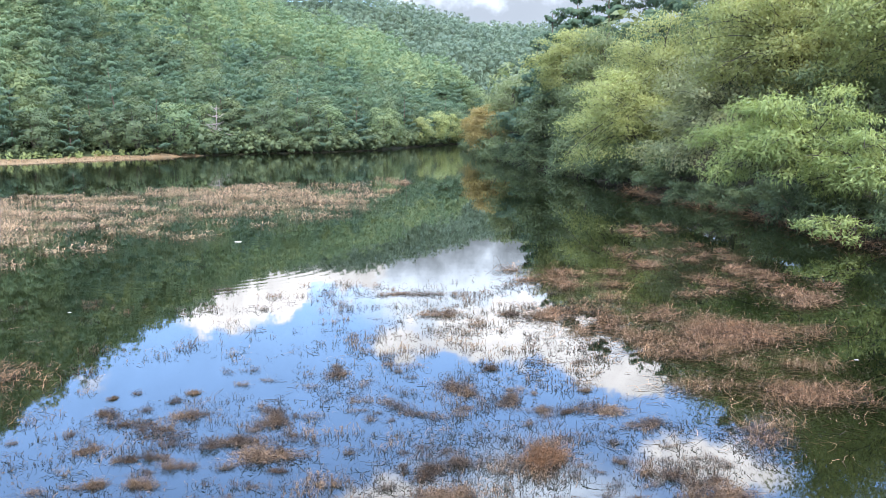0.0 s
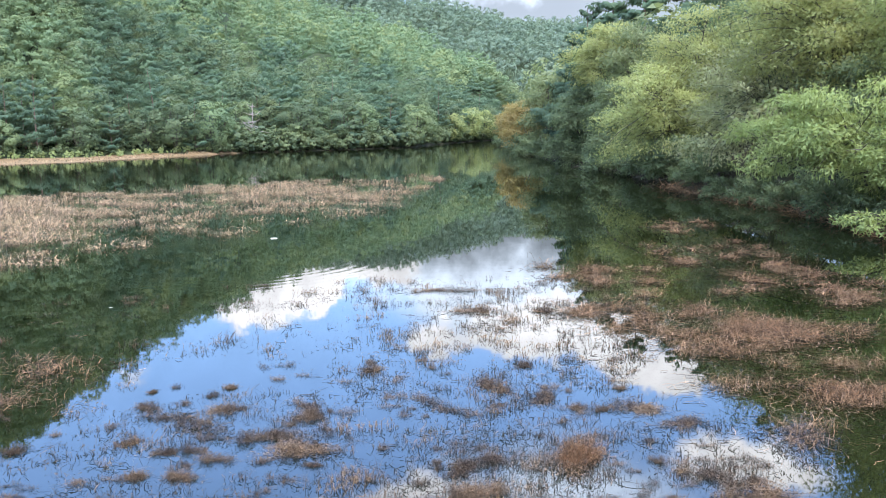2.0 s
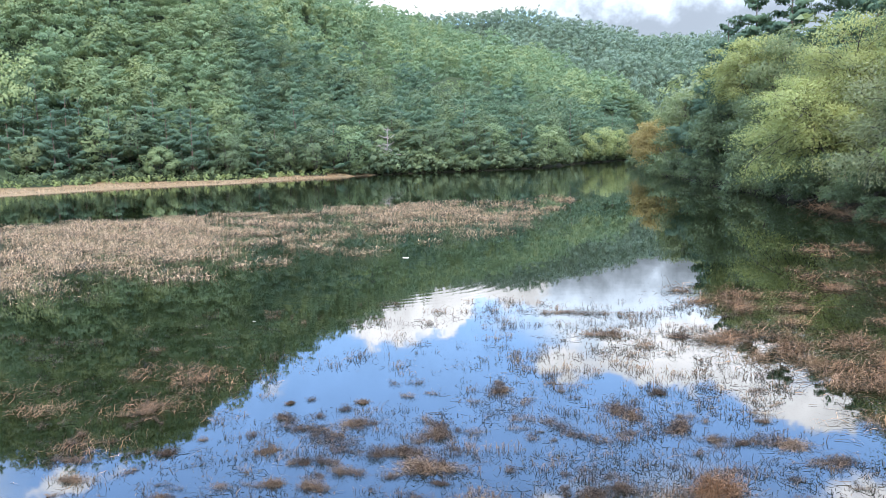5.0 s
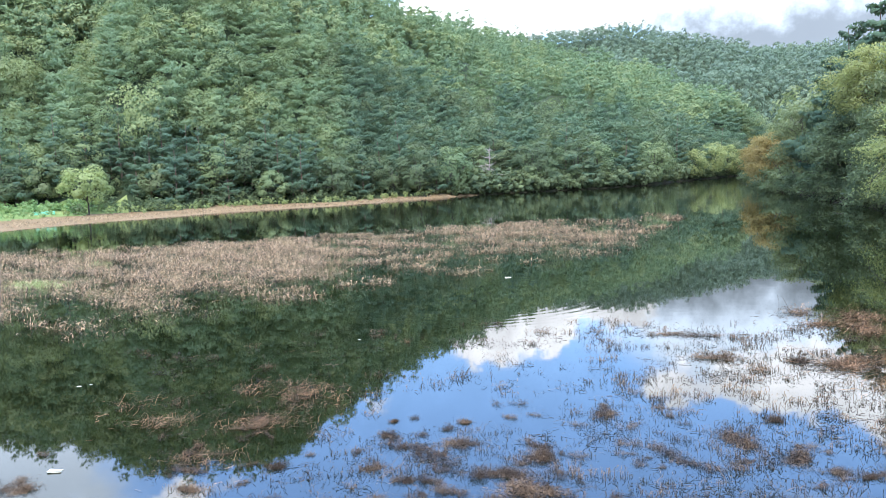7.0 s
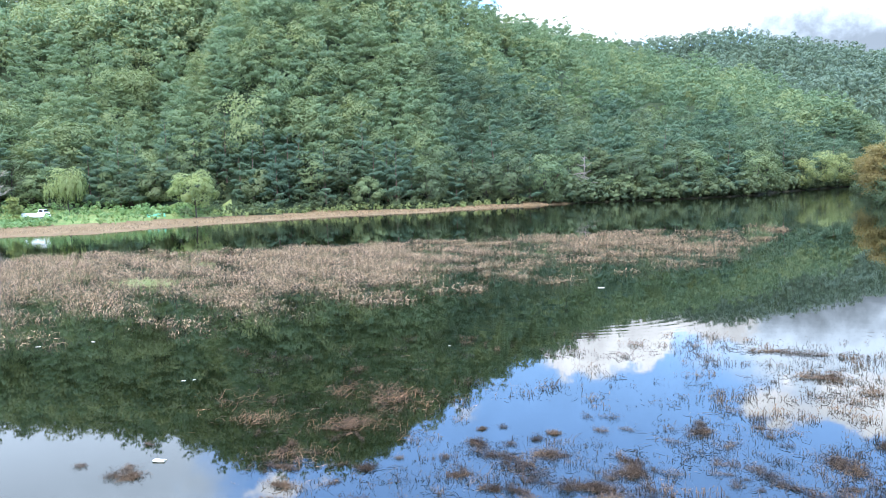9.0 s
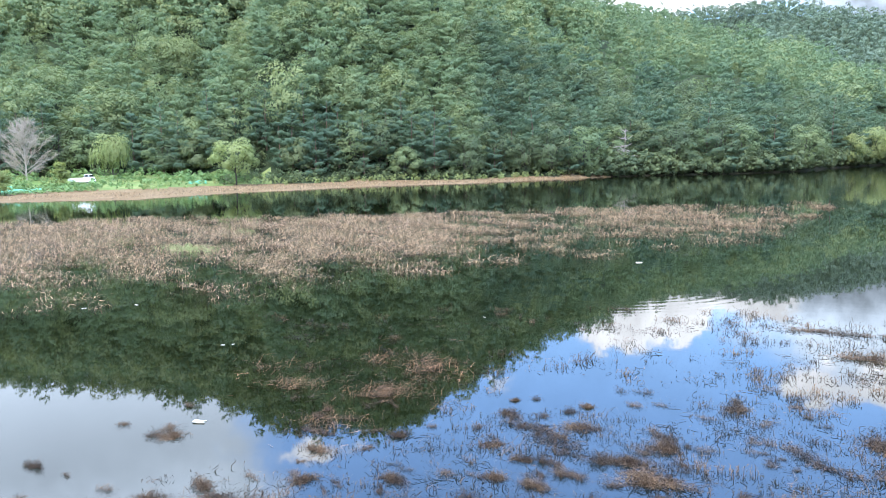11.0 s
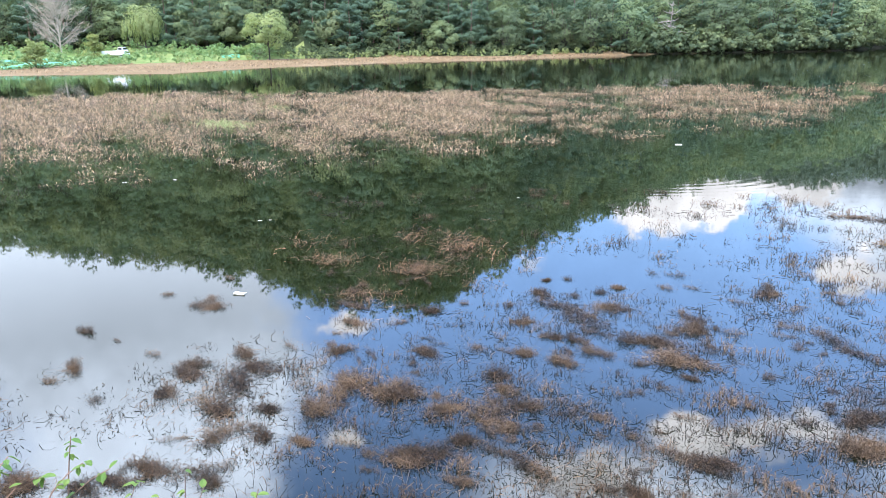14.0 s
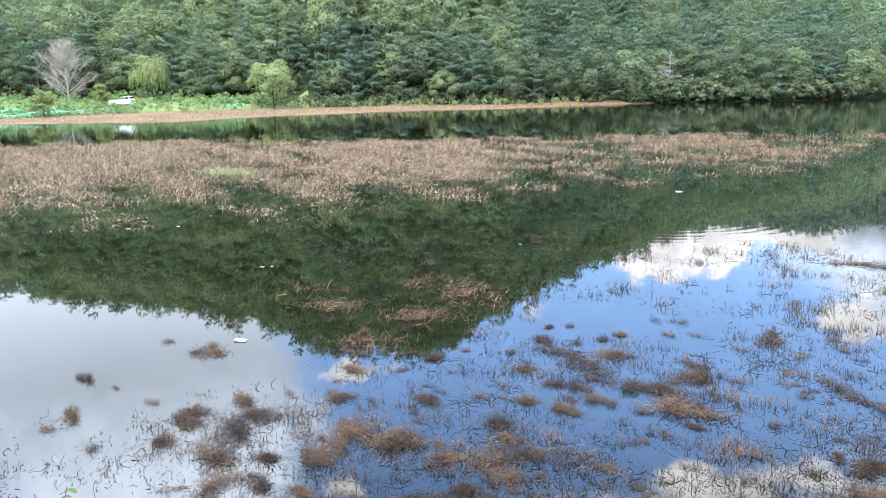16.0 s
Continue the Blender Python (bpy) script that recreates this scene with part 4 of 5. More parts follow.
MATS = [(10.5, 36.6, 1.1, 1.81, 90), (8.5, 26.9, 1.64, 2.02, 260), (10.3, 23.5, 1.07, 1.76, 200), (10.9, 21.6, 0.71, 0.82, 110), (4.9, 22.5, 1.04, 1.53, 170), (3.8, 19.3, 1, 1.13, 240), (3.3, 25.3, 1.1, 1.2, 120), (5.9, 19.9, 0.82, 0.88, 110), (6.7, 17.9, 1.11, 1.11, 420), (5.4, 16.1, 0.67, 0.59, 170)]
MATS += [(8.7, 17.9, 0.64, 0.47, 70), (6.8, 13.6, 0.61, 0.46, 260), (8, 15.3, 0.64, 0.21, 60), (5.1, 13.9, 0.44, 0.24, 70), (5.4, 11.8, 0.38, 0.3, 90), (6.8, 29.9, 1.37, 0.95, 50), (10.6, 29.8, 0.9, 0.98, 70), (7.3, 17.7, 0.55, 0.73, 150), (4.8, 17.3, 0.72, 0.67, 100), (7.6, 13.2, 0.35, 0.22, 30)]
LEFT_MATS = [(-9.6, 15.2, 0.7, 0.6, 60), (-8.5, 14.4, 0.7, 0.5, 50), (-9.2, 12.9, 0.7, 0.3, 30), (-10.9, 12.6, 0.6, 0.3, 40), (-8.2, 13.0, 0.6, 0.3, 25), (-12.6, 13.0, 0.4, 0.3, 15), (-9.0, 11.0, 0.6, 0.3, 30)]


def build_mats():
    rng = np.random.default_rng(8)
    for spots, label, length in ((MATS, "tangled mat of reddish-brown dead stems on the lake", 0.46), (LEFT_MATS, "small drift of pale tangled stems on the lake", 0.30)):
        low, tall, head = [], [], []
        for x, y, rx, ry, n in spots:
            hubs = rng.normal(0, 0.72, (max(6, n // 22), 2)) * [rx, ry] + [x, y]
            lie = rng.normal(0, 0.55, len(hubs)) + np.pi * (rng.uniform(0, 1, len(hubs)) < 0.5)      # the way each clump has fallen
            pick = rng.integers(0, len(hubs), n * 4)
            low.append(hubs[pick] + rng.normal(0, 0.24, (n * 4, 2)) * rng.uniform(0.4, 1.6, (n * 4, 1)))
            head.append(lie[pick] + rng.normal(0, 0.9, n * 4))
            tall.append(hubs[rng.integers(0, len(hubs), n * 3)] + rng.normal(0, 0.16, (n * 3, 2)))
        low, tall, head = np.concatenate(low), np.concatenate(tall), np.concatenate(head)
        p = arched_stems(rng, flat(low[:, 0], low[:, 1]), length, 0.42, head)
        tagged(new("stem_mat", stems("stem_mat", p, np.hypot(low[:, 0], low[:, 1]) * rng.uniform(0.00022, 0.00055, len(p)), MAT, 1)), label, "reeds", kind="stuff")
        m = len(low) // 4
        d = low[rng.integers(0, len(low), m)] + rng.normal(0, 0.8, (m, 2))
        tagged(new("stem_litter", stems("stem_litter", arched_stems(rng, flat(d[:, 0], d[:, 1]), length * 0.9, 0.08), rng.uniform(0.005, 0.010, m), MAT, 1)), "loose dead stems drifting round the mat", "reeds", kind="stuff")
        tall = tall[::2]
        q = bent_stems(rng, flat(tall[:, 0], tall[:, 1]), 0.26, 1.6, 0.7)
        tagged(new("mat_stalks", stems("mat_stalks", q, rng.uniform(0.004, 0.009, len(q)), MAT, 1)), "bent dead stalks rising from the floating mat", "reeds", kind="stuff")


TUFTS = [(1.5, 10.8, 0.81), (0.2, 10.8, 0.53), (-2.8, 11, 1.02), (-5, 12.1, 0.94), (-4.5, 12.7, 0.65), (-3, 12.4, 0.62), (-0.9, 22.5, 1), (-0.1, 20, 0.92), (1.8, 19.9, 0.61), (0.2, 14.1, 0.9), (-0.7, 13, 0.73), (-0.1, 9.7, 0.74), (1.2, 13.3, 0.74), (2.7, 12.9, 0.84), (3.4, 10.2, 0.8)]
TUFTS += [(3.7, 9.7, 0.77), (-2.2, 15, 0.48), (3.4, 12.2, 0.61), (1.8, 12.9, 0.42), (-3, 12.7, 0.63), (-0.2, 10.5, 0.7), (0, 9.6, 0.65), (-1.9, 8.3, 0.44), (-1.6, 8.4, 0.52), (-2.2, 7.3, 0.34), (-8.7, 10.4, 0.43), (-11.2, 9, 0.68), (-10.8, 6, 0.4), (-8.3, 3.7, 0.62)]
TUFTS += [(-8.9, 7.8, 0.55), (-9.1, 6.8, 0.8), (-8.2, 6.9, 0.9), (-8.2, 7.5, 0.7), (-7.8, 6.3, 0.7), (-7.2, 5.8, 0.6), (-6.8, 6.1, 0.55), (-7.2, 6.6, 0.5), (-7.6, 8.7, 0.6), (-6.7, 7.8, 0.75), (-6.1, 7.8, 0.8), (-6.6, 7, 0.65), (-6.2, 6.2, 0.4), (-5.9, 7.9, 0.95), (-4.7, 8, 0.8), (-4.2, 7.9, 0.5)]
TUFTS += [(-4.1, 8.5, 0.5), (-4.4, 7.3, 0.6), (-4.7, 6.8, 0.7), (-4.8, 6.5, 0.6), (-3.6, 7.2, 0.5), (-6.3, 9.3, 0.6), (-3.6, 11.5, 0.6), (-3.2, 11.6, 0.7), (-5, 10.1, 0.5), (-4.3, 10.1, 0.45), (-4, 10.7, 0.4), (-9.2, 7.1, 0.5), (-8.8, 6.2, 0.4), (-5, 9.2, 0.5), (-4.6, 8.8, 0.4)]
TUFTS += [(-7.4, 4.8, 0.6), (-6.9, 4.9, 0.6), (-7.4, 4.4, 0.5), (-7.6, 4.1, 0.5), (-8.4, 3.8, 0.6), (-6.5, 5.0, 0.4)]


def build_tufts():
    rng = np.random.default_rng(17)

    def make(n, tall, sway, mat, hubs, step=0.20):
        """The clumps of one tuft: stalks and dead leaves, hub by hub."""
        c = np.cumsum(rng.normal(0, step, (hubs, 2)) * [1.0, 0.6], 0)
        c -= c.mean(0)
        stand = rng.uniform(0.25, 1.1, hubs) ** 1.3
        made = []
        for i in range(hubs):
            e = max(6, int(n / hubs * 1.8 * (1 - i / hubs) + 3))
            q = c[i] + rng.normal(0, 0.075, (e, 2)) * [1.6, 1.0] * (rng.uniform(0.3, 1.0, (e, 1)) ** 2 * 2.1)
            m = e // 2
            up = bent_stems(rng, flat(q[:m, 0], q[:m, 1]), tall * stand[i], sway, 0.45)
            low = arched_stems(rng, flat(q[m:, 0], q[m:, 1]), 0.26, 0.5)
            me = stems("clump", np.concatenate([up, low[:, [0, 1, 3, 4]]]), rng.uniform(0.004, 0.011, e), mat, 3, 0.6)
            k = e * 3
            p = np.concatenate([c[i] + rng.normal(0, 0.10, (k, 2)) * [1.5, 1.0], rng.uniform(0.0, 0.8, (k, 1)) ** 1.5 * tall * stand[i]], 1)
            made.append((me, soup("dead_leaves", needles(p, unit(rng.normal(size=(k, 3))), 0.062, 0.016, rng), mat)))
        return made

    dense = [make(int(rng.integers(150, 240)), rng.uniform(0.22, 0.42), 1.0, TUFT, int(rng.integers(6, 12))) for _ in range(9)]
    small = [make(int(rng.integers(26, 60)), rng.uniform(0.18, 0.32), 1.2, TUFT, int(rng.integers(3, 6)), 0.28) for _ in range(8)]
    big = make(620, 0.46, 0.7, RUST_TUFT, 18, 0.085)
    tufts = [(x, y, w * 1.0, dense) for x, y, w in TUFTS]
    while len(tufts) < 296:
        a, d = rng.uniform(-66, 22), 7.5 + 8.5 * rng.uniform() ** 1.2
        x, y = math.sin(radians(a)) * d, math.cos(radians(a)) * d
        if y < 4 or (a < -42 and rng.uniform() < 0.88) or (a > 14 and d > 12):
            continue
        tufts.append((x, y, rng.uniform(0.2, 0.45), dense if rng.uniform() < 0.13 else small))
    for i, (x, y, w, kinds) in enumerate(tufts):
        ob = new("dry_tuft")
        for stalk_mesh, leaf_mesh in big if i == 0 else kinds[int(rng.integers(len(kinds)))]:
            part("dead_leaves", leaf_mesh, part("clump", stalk_mesh, ob))
        sx, sy, sz = w * rng.uniform(0.9, 1.35), w * rng.uniform(0.8, 1.2), 0.3 + 0.45 * w * rng.uniform(0.6, 1.1)
        if i == 0:
            sx, sy, sz = 0.72, 1.1, 1.0
        ob.matrix_basis = pose(x, y, 0, 0, 0, rng.normal(0, 28) + (180 if rng.uniform() < 0.5 else 0)) @ Matrix.Diagonal((sx, sy, min(sz, 1.0), 1))
        tagged(ob, "large dense tuft of rust-brown dead stems in the shallows" if i == 0 else "tangled tuft of dead brown stems standing in the shallow water", "dry plant", "tufts in the shallows")

    # ragged wisps of brown stalks, thick over the middle shallows
    wisps = []
    while len(wisps) < 520:
        a, d = rng.uniform(-58, 22), 6.2 + 18.5 * rng.uniform() ** 1.15
        x, y = math.sin(radians(a)) * d, math.cos(radians(a)) * d
        share = 0.25 if d > 13.5 and a < -9 else 1.0
        if a < -44:
            share = 0.6 if d < 11.5 else 0.0
        if y < 3.6 or (a > 12 and d > 14) or (a > 16 and d > 11.5) or rng.uniform() > share:
            continue
        wisps.append((x, y, rng.uniform(0.5, 1.6)))
    wisps = np.array(wisps)
    per = (rng.uniform(5, 30, len(wisps)) * wisps[:, 2]).astype(int)
    who = np.repeat(np.arange(len(wisps)), per)
    q = wisps[who, :2] + rng.normal(0, 1, (len(who), 2)) * [0.17, 0.10] * wisps[who, 2:] * rng.uniform(0.3, 1.5, (len(who), 1))
    up = bent_stems(rng, flat(q[:, 0], q[:, 1]), rng.uniform(0.05, 0.22, len(q)) * wisps[who, 2] ** 0.5, 1.3, 0.6)
    tagged(new("stalk_wisps", stems("stalk_wisps", up, rng.uniform(0.005, 0.011, len(q)), TUFT, 1, 0.6)), "ragged wisps of dead brown stalks in the shallows", "dry plant", kind="stuff")
    k = len(q) * 2
    pick = rng.integers(0, len(q), k)
    p = np.concatenate([q[pick] + rng.normal(0, 0.04, (k, 2)), rng.uniform(0.0, 0.11, (k, 1))], 1)
    tagged(new("wisp_leaves", soup("wisp_leaves", needles(p, unit(rng.normal(0, 0.8, (k, 3))), 0.05, 0.012, rng), TUFT)), "shrivelled brown leaves on the wisps", "dry plant", kind="stuff")

    # loose stalks and twigs between the tufts
    hubs = []
    while len(hubs) < 1400:
        a, d = rng.uniform(-70, 25), 6.5 + 17 * rng.uniform() ** 1.25
        x, y = math.sin(radians(a)) * d, math.cos(radians(a)) * d
        swell = math.sin(x * 1.1 + 2 * math.sin(y * 0.7)) + math.sin(y * 1.4 - x * 0.6)
        if y < 3.4 or swell + rng.normal(0, 0.8) < 0.1 or (a > 13 and d > 13) or (d > 13 and -40 < a < -10 and rng.uniform() < 0.75) or (a < -42 and (d > 12.5 or rng.uniform() < 0.5)):
            continue
        hubs.append((x, y))
    hubs = np.array(hubs)
    per = rng.integers(1, 8, len(hubs))
    q = np.repeat(hubs, per, 0) + rng.normal(0, 0.12, (per.sum(), 2))
    up = bent_stems(rng, flat(q[:, 0], q[:, 1]), rng.uniform(0.04, 0.13, len(q)), 1.4, 0.75)
    tagged(new("drowned_stalks", stems("drowned_stalks", up, rng.uniform(0.006, 0.013, len(q)), TWIG, 1, 0.6)), "thin dark dead stalks poking out of the water", "dry plant", kind="stuff")
    k = 9500
    p = hubs[rng.integers(0, len(hubs), k)] + rng.normal(0, 0.11, (k, 2))
    p = np.concatenate([p, rng.uniform(0.0, 0.09, (k, 1))], 1)
    tagged(new("drowned_leaves", soup("drowned_leaves", needles(p, unit(rng.normal(0, 0.8, (k, 3))), 0.055, 0.016, rng), TWIG)), "dark rotting leaf scraps among the stalks", "dry plant", kind="stuff")
    q = np.repeat(hubs[::2], 4, 0) + rng.normal(0, 0.16, (len(hubs[::2]) * 4, 2))
    low = arched_stems(rng, flat(q[:, 0], q[:, 1]), 0.26, 0.15)
    tagged(new("floating_twigs", stems("floating_twigs", low, rng.uniform(0.005, 0.012, len(q)), TUFT, 1, 0.6)), "loose brown twigs floating on the water", "dry plant", kind="stuff")


def build_bank_brush():
    rng = np.random.default_rng(19)
    n = 1500
    y = rng.uniform(28, 60, n)
    x = bank_x(y) + rng.normal(-0.2, 0.55, n)
    base = np.stack([x, y, np.maximum(height(x, y), 0)], 1)
    tagged(new("bank_brush", stems("bank_brush", arched_stems(rng, base, 1.1, 0.45), rng.uniform(0.012, 0.03, n), MAT, 1)), "dry reddish brush and roots along the bank's foot", "brush", kind="stuff")


build_bank_brush()
build_reed_bed()
build_mats()
build_tufts()


# ---- the field on the far shore ----
def at(az, d):
    x, y = math.sin(radians(az)) * d, math.cos(radians(az)) * d
    return x, y, float(height(x, y))


def build_field_trees():
    rng = np.random.default_rng(61)
    for az, d, h, weeping, label in ((-53.3, 150, 8.4, True, "weeping willow with yellow-green hanging branches in the field"),
                                     (-45.1, 136, 7.6, False, "spreading yellow-green willow at the edge of the field")):
        c, soft, lines = broad_crown(rng, h, 1700 if weeping else 3000, 0.24, 0.34 if weeping else 0.52, 0.38 if weeping else 0.30, 13 if weeping else 17)
        if weeping:
            m = 420
            v = unit(rng.normal(size=(m, 3)) * [1, 1, 0.6] + [0, 0, 0.25])
            hub = np.array([[0.1, 0.0, 0.72], [-0.22, 0.1, 0.60], [0.24, -0.1, 0.58], [0.0, 0.2, 0.66], [-0.1, -0.22, 0.55]])[rng.integers(0, 5, m)] * h
            p = hub + v * [h * 0.24, h * 0.24, h * 0.22] * rng.uniform(0.7, 1.0, (m, 1))
            k = 9
            drop = np.arange(k)[None, :, None] * rng.uniform(0.1, 0.32, (m, 1, 1)) * np.array([0, 0, -1.0])
            q = (p[:, None] + drop + rng.normal(0, 0.08, (m, k, 3))).reshape(-1, 3)
            q = q[q[:, 2] > h * 0.16]
            hung = unit(q - [0, 0, h * 0.45] + rng.normal(0, 0.5, q.shape))
            strands, hung = turned(needles(q, unit(rng.normal(0, 0.25, q.shape) + [0, 0, -1.0]), 0.5, 0.16, rng), hung)
            c, soft = np.concatenate([c[::2], strands]), np.concatenate([soft[::2], hung])
        root = tree_thing("willow_tree", soft_soup("crown", c, soft, WILLOW), tubes("trunk", lines, BARK), label)
        x, y, z = at(az, d)
        root.matrix_basis = pose(x, y, z)
    lines, tips = grow(rng, 11.0, 6.5, limbs=32, subs=10, twigs=7, base=0.1, droop=-0.05, up=0.9, twig=1.3)
    lines += [(np.array([a, (a + b) / 2 + [0, 0, 0.05], b]), 0.02, 0.012) for a, b in tips]
    root = tagged(new("bare_tree"), "leafless pale grey tree at the edge of the field", "tree")
    part("trunk", tubes("trunk", lines, PALE_BARK), root)
    x, y, z = at(-58.6, 156)
    root.matrix_basis = pose(x, y, z) @ Matrix.Diagonal((0.78, 0.78, 0.95, 1))
    for az, d, h, r, mat in ((-60.2, 130, 4.0, 2.2, WILLOW), (-64, 136, 4.5, 2.5, DARKLEAF), (-56.6, 143, 4.0, 1.4, LIMELEAF)):
        lines, tips = grow(rng, h, r, limbs=12, subs=5, twigs=4, base=0.2, droop=0.2, up=0.6, twig=0.5)
        root = tree_thing("small_tree", soup("crown", twig_leaves(rng, tips, 9, 0.36, 0.18), mat), tubes("trunk", lines, BARK), "small bushy green tree beside the vegetable plot")
        x, y, z = at(az, d)
        root.matrix_basis = pose(x, y, z)
    # grey dead pine among the living ones
    _, _, limbs = pine_crown(rng, 9.5, 10, 0.2, 0.3, 0.27)
    root = tagged(new("dead_pine"), "dead grey pine with bare level branches on the shore", "tree")
    part("trunk", tubes("trunk", [(p + rng.normal(0, 0.12, p.shape), max(a, 0.075), 0.035) for p, a, b in limbs], BARK_GREY), root)
    x, y, z = at(-16.4, 158.2)
    root.matrix_basis = pose(x, y, z)
    for az, d, h, mat in ((-32.7, 144, 6.0, BROAD), (-0.6, 220.5, 9.5, LIMELEAF), (-1.8, 208.5, 8.0, LIMELEAF), (0.5, 231, 9.0, LIMELEAF), (-40.5, 146, 6.5, DARKLEAF), (-50, 160, 8.0, BROAD), (-47.5, 156, 7.0, DARKLEAF)):
        c, soft, l = broad_crown(rng, h, 3200, 0.22, 0.5, 0.08, 19)
        root = tree_thing("rounded_tree", soft_soup("crown", c, soft, mat), tubes("trunk", l, BARK), "broad rounded leafy tree at the foot of the hill")
        x, y, z = at(az, d)
        root.matrix_basis = pose(x, y, z)


build_field_trees()


def box(bm, x0, y0, z0, x1, y1, z1, bevel=0.0):
    m = bmesh.ops.create_cube(bm, size=1.0, matrix=Matrix.Translation(((x0 + x1) / 2, (y0 + y1) / 2, (z0 + z1) / 2)) @ Matrix.Diagonal((x1 - x0, y1 - y0, z1 - z0, 1)))
    if bevel:
        es = list({e for v in m["verts"] for e in v.link_edges})
        bmesh.ops.bevel(bm, geom=es, offset=bevel, segments=2, affect="EDGES")


def bm_mesh(name, bm, mat):
    me = bpy.data.meshes.new(name)
    bm.to_mesh(me)
    bm.free()
    me.materials.append(mat)
    return me


CAR_PAINT = plain("white_car_paint", (0.80, 0.80, 0.79), 0.3, 0.04)
GLASS_DARK = plain("dark_car_glass", (0.02, 0.022, 0.025), 0.08, 0.1)
RUBBER = plain("tyre_rubber", (0.025, 0.025, 0.025), 0.85)
STEEL = plain("wheel_steel", (0.45, 0.45, 0.46), 0.35, 0.1, 8.0, 0.8)
NET = plain("green_net", (0.075, 0.29, 0.165), 0.7, 0.2, 1.5)
FOAM = plain("dirty_foam", (0.40, 0.38, 0.31), 0.8, 0.15, 12.0)
BLUE_PAINT = plain("blue_paint", (0.12, 0.30, 0.42), 0.6, 0.2)


def build_truck():
    """A small white pickup parked in the field."""
    root = tagged(new("pickup_truck"), "small white pickup truck parked in the field", "truck")
    bm = bmesh.new()
    box(bm, -2.1, -0.75, 0.55, 2.1, 0.75, 0.95, 0.06)
    box(bm, 0.55, -0.74, 0.90, 1.95, 0.74, 1.42, 0.10)
    part("body", bm_mesh("body", bm, CAR_PAINT), root)
    bm = bmesh.new()
    box(bm, 0.75, -0.68, 1.36, 1.70, 0.68, 1.86, 0.12)
    cab = part("cab", bm_mesh("cab", bm, CAR_PAINT), root)
    for y in (-0.69, 0.69):
        bm = bmesh.new()
        box(bm, 0.90, y - 0.012, 1.42, 1.55, y + 0.012, 1.76, 0.01)
        part("side_window", bm_mesh("side_window", bm, GLASS_DARK), cab)
    bm = bmesh.new()
    box(bm, 1.68, -0.6, 1.43, 1.72, 0.6, 1.78, 0.01)
    part("windscreen", bm_mesh("windscreen", bm, GLASS_DARK), cab)
    for y in (-0.75, 0.75):
        bm = bmesh.new()
        box(bm, -2.1, y - 0.03, 0.93, 0.45, y + 0.03, 1.25, 0.01)
        part("side_board", bm_mesh("side_board", bm, CAR_PAINT), root)
    bm = bmesh.new()
    box(bm, -2.13, -0.75, 0.93, -2.08, 0.75, 1.25, 0.01)
    part("tail_board", bm_mesh("tail_board", bm, CAR_PAINT), root)
    for x in (-1.35, 1.35):
        for y in (-0.72, 0.72):
            turn = Matrix.Translation((x, y, 0.31)) @ Matrix.Rotation(radians(90), 4, "X")
            bm = bmesh.new()
            bmesh.ops.create_cone(bm, cap_ends=True, segments=20, radius1=0.31, radius2=0.31, depth=0.19, matrix=turn)
            wheel = part("wheel", bm_mesh("tyre", bm, RUBBER), root)
            bm = bmesh.new()
            bmesh.ops.create_cone(bm, cap_ends=True, segments=16, radius1=0.18, radius2=0.16, depth=0.2, matrix=turn)
            part("rim", bm_mesh("rim", bm, STEEL), wheel)
    x, y, z = at(-55.3, 143)
    root.matrix_basis = pose(x, y, z - 0.1, 0, 0, 25)


build_truck()


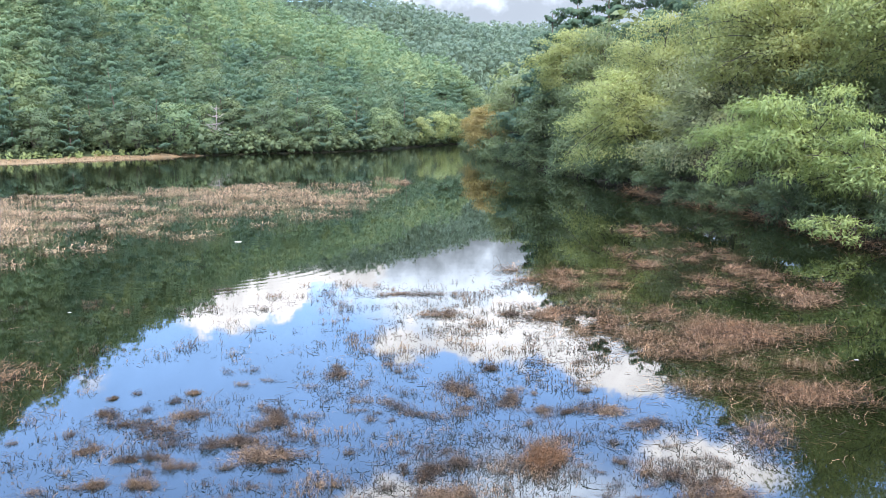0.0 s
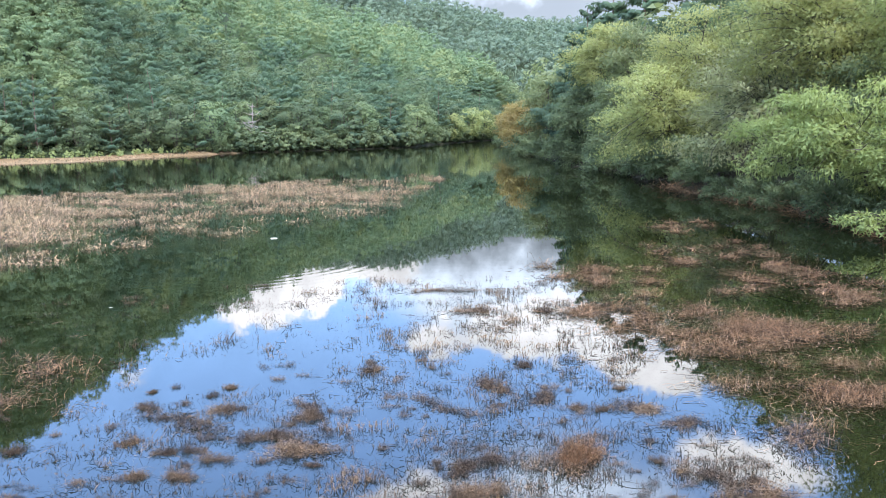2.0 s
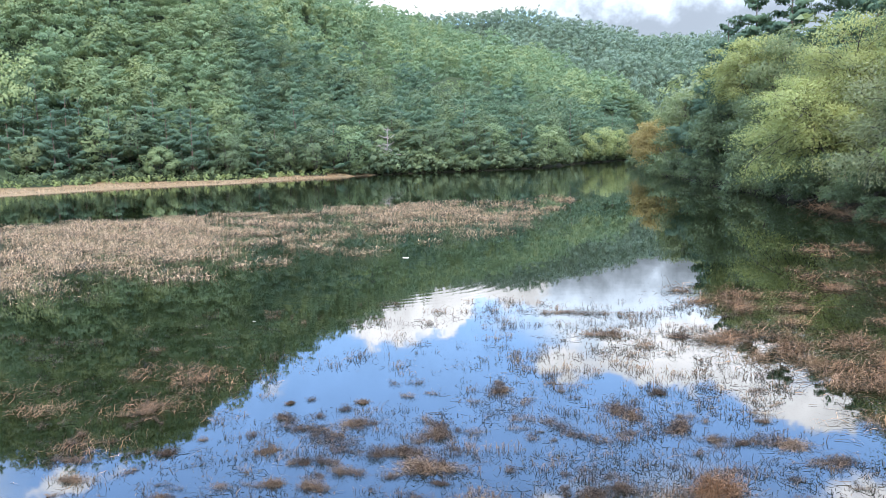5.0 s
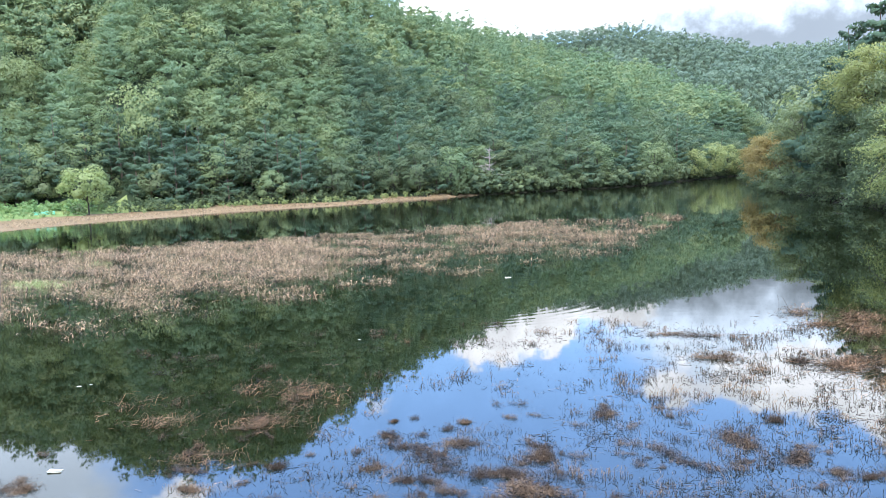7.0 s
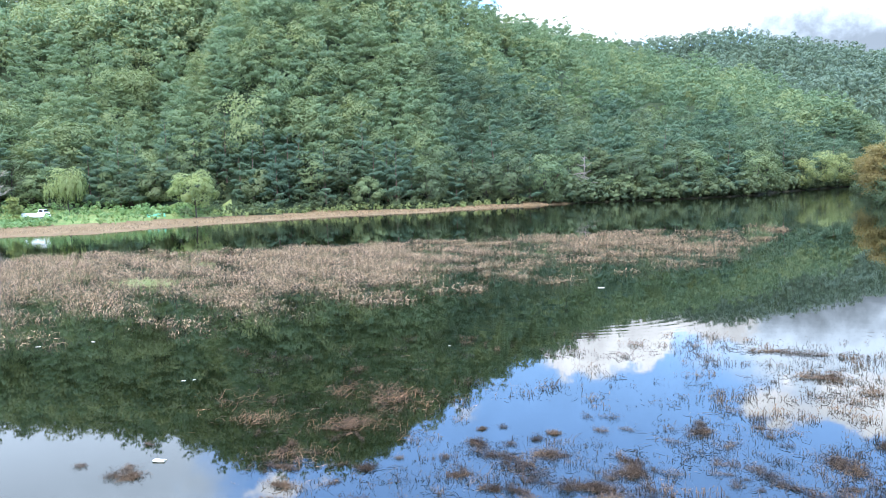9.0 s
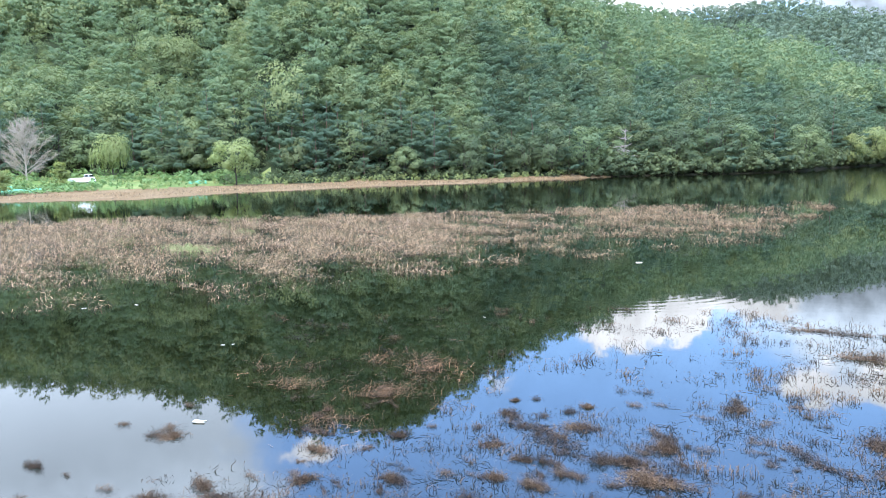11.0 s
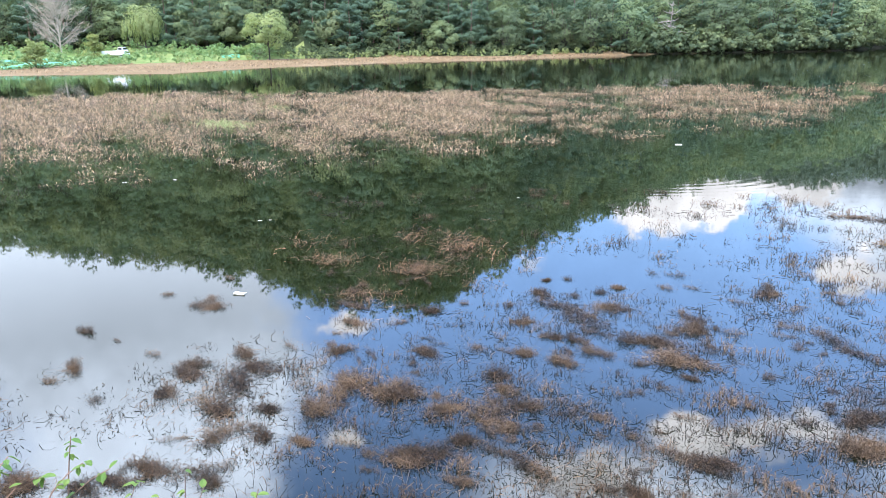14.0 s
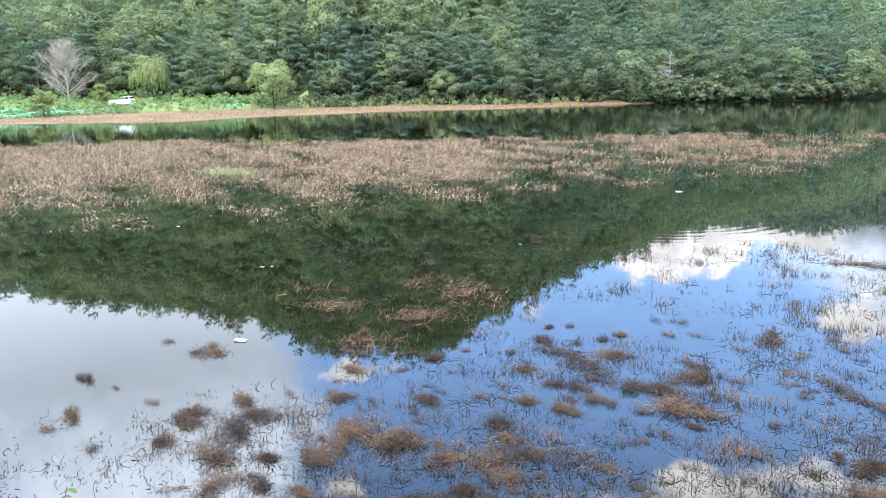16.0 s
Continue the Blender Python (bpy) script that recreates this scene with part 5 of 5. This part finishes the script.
def build_plot():
    """Crop rows, nets and weeds on the shelf of land by the shore."""
    rng = np.random.default_rng(71)
    # leafy rows
    for i in range(9):
        d = 130 + 2.6 * i
        n = 700
        a = rng.uniform(-66, -54.5, n) if i < 6 else rng.uniform(-50, -46.2, n)
        x, y = np.sin(np.radians(a)) * d, np.cos(np.radians(a)) * d
        p = np.stack([x, y, height(x, y)], 1) + rng.normal(0, [0.35, 0.35, 0.16], (n, 3)) + [0, 0, 0.28]
        ob = new("crop_row", soup("crop_row", shards(p, unit(rng.normal(0, 0.5, (n, 3)) + [0, 0, 1]), 0.24, rng), CROP))
        tagged(ob, "low row of green vegetables in the lakeside plot", "crop", "crop rows", kind="stuff")
    # green nets laid over hoops
    for az, d, wide, deep in ((-63.0, 131.5, 9.0, 0.9), (-59.5, 134.0, 8.0, 0.8), (-61.0, 141.0, 8.0, 1.0), (-47.8, 139.5, 3.0, 0.8)):
        x, y, z = at(az, d)
        us, vs = np.linspace(-wide / 2, wide / 2, 24), np.linspace(0, np.pi, 9)
        u, v = np.meshgrid(us, vs, indexing="ij")
        lump = 1 + 0.18 * np.sin(u * 2.1) + rng.normal(0, 0.05, u.shape)
        pts = np.stack([u, -np.cos(v) * deep, np.sin(v) * 0.55 * lump], -1).reshape(-1, 3)
        idx = np.arange(24 * 9).reshape(24, 9)
        f = np.stack([idx[:-1, :-1], idx[1:, :-1], idx[1:, 1:], idx[:-1, 1:]], -1).reshape(-1, 4)
        ob = new("crop_net", np_mesh("crop_net", pts, f, NET, True))
        ob.matrix_basis = pose(x, y, z - 0.05, 0, 0, -az)
        tagged(ob, "turquoise-green net draped over a vegetable row", "net", "crop nets")
    # weeds and grass along the shore strip
    shapes = [broad_crown(rng, 1.4, 90, 0.17, 0.6, 0.02, 6)[:2] for _ in range(5)]
    weeds = scatter(rng, 240, (-70, -44), lambda a: np.interp(a, AZ, SHORE) + 17, lambda a: edge(a) + 1)
    woods("weeds", "low green weeds and bushes in the field", weeds, shapes, CROP, rng, (0.4, 1.5))
    weeds = scatter(rng, 230, (-62, -19), lambda a: np.interp(a, AZ, SHORE) + np.interp(a, [-62, -40, -17], [17, 11, 2]), lambda a: edge(a))
    woods("dry_weeds", "dry yellowish weeds along the mud flat", weeds, shapes, WILLOW, rng, (0.3, 0.9))
    n = 5200
    a = rng.uniform(-70, -18, n)
    d = np.interp(a, AZ, SHORE) + rng.uniform(0.5, 1, n) * np.interp(a, [-62, -52, -45, -40, -17], [19, 20, 17, 13, 3]) * rng.uniform(0.2, 1, n)
    x, y = np.sin(np.radians(a)) * d, np.cos(np.radians(a)) * d
    base = np.stack([x, y, height(x, y)], 1)
    tagged(new("shore_stubble", stems("shore_stubble", bent_stems(rng, base, 0.35, 1.0, 0.4), 0.04, REED, 1)), "dry pinkish stubble on the mud flat", "grass", kind="stuff")


build_plot()


def build_floats():
    """Bits of foam and litter on the water."""
    rng = np.random.default_rng(81)
    for x, y, w, turn in ((-11.16, 9.8, 0.25, 20), (-22.5, 17.3, 0.15, 0), (-23.7, 16.1, 0.17, 60), (-15.3, 14.4, 0.12, 30), (-15.1, 14.6, 0.1, 80), (-10.4, 20.5, 0.1, 10), (-9.2, 33.6, 0.3, 15), (8.9, 15.7, 0.1, 0)):
        bm = bmesh.new()
        box(bm, -0.5, -0.24, -0.06, 0.5, 0.24, 0.10, 0.06)
        for v in bm.verts:
            v.co += Vector(rng.normal(0, 0.03, 3))
        ob = new("foam_board" if w > 0.25 else "foam_scrap", bm_mesh("foam", bm, FOAM))
        ob.matrix_basis = pose(x, y, 0.0, 0, 4, turn) @ Matrix.Scale(w, 4)
        tagged(ob, "weathered pale foam piece floating on the lake", "litter", "floating scraps")


build_floats()


# ---- shrub on the embankment below the camera ----
def build_near_shrub():
    rng = np.random.default_rng(91)
    root = tagged(new("bank_seedling"), "young shrub with bright green leaves on the embankment", "shrub")
    stemsl, leaf_p, leaf_d = [], [], []
    for x, y, z in ((-3.71, 2.03, 2.72), (-3.77, 1.88, 2.70), (-3.79, 2.03, 2.86), (-3.62, 2.13, 2.66), (-3.50, 2.19, 2.56), (-3.35, 2.41, 2.55), (-3.26, 2.46, 2.48), (-3.04, 2.67, 2.42), (-3.92, 1.75, 2.84), (-3.4, 2.26, 2.48)):
        tip = np.array([x, y, z])
        gx, gy = x - rng.uniform(-0.1, 0.25), y - rng.uniform(0.15, 0.5)
        foot = np.array([gx, gy, float(height(gx, gy))])
        t = np.linspace(0, 1, 6)[:, None]
        path = foot + (tip - foot) * t + np.array([0, 0, 0.15]) * np.sin(t * np.pi)
        stemsl.append((path, 0.007, 0.003))
        for k in range(8):
            v = rng.uniform(0.6, 1.04)
            leaf_p.append(foot + (tip - foot) * v + [0, 0, 0.15 * math.sin(v * math.pi)])
            w = rng.normal(0, 1, 3)
            w[2] = w[2] * 0.5 - 0.35
            leaf_d.append(w)
    part("branch", tubes("branch", stemsl, bark("reddish_twig", (0.09, 0.05, 0.035), (0.2, 0.11, 0.07))), root)
    for p, w in zip(leaf_p, unit(np.array(leaf_d))):
        # a pointed oval leaf, folded along its rib
        ln, wd = rng.uniform(0.04, 0.085), rng.uniform(0.025, 0.05)
        side = unit(np.cross(w, [0, 0, 1.0]))
        upn = np.cross(side, w)
        vs = [p]
        for f, g in ((0.25, 0.75), (0.55, 1.0), (0.82, 0.6)):
            c = p + w * ln * f - upn * ln * 0.25 * f * f
            vs += [c + side * wd * 0.5 * g + upn * 0.006, c, c - side * wd * 0.5 * g + upn * 0.006]
        vs.append(p + w * ln - upn * ln * 0.25)
        me = bpy.data.meshes.new("leaf")
        me.from_pydata([tuple(v) for v in vs], [], [(0, 1, 2), (0, 2, 3), (1, 4, 5, 2), (2, 5, 6, 3), (4, 7, 8, 5), (5, 8, 9, 6), (7, 10, 8), (8, 10, 9)])
        me.materials.append(SEEDLING)
        part("leaf", me, root)


build_near_shrub()
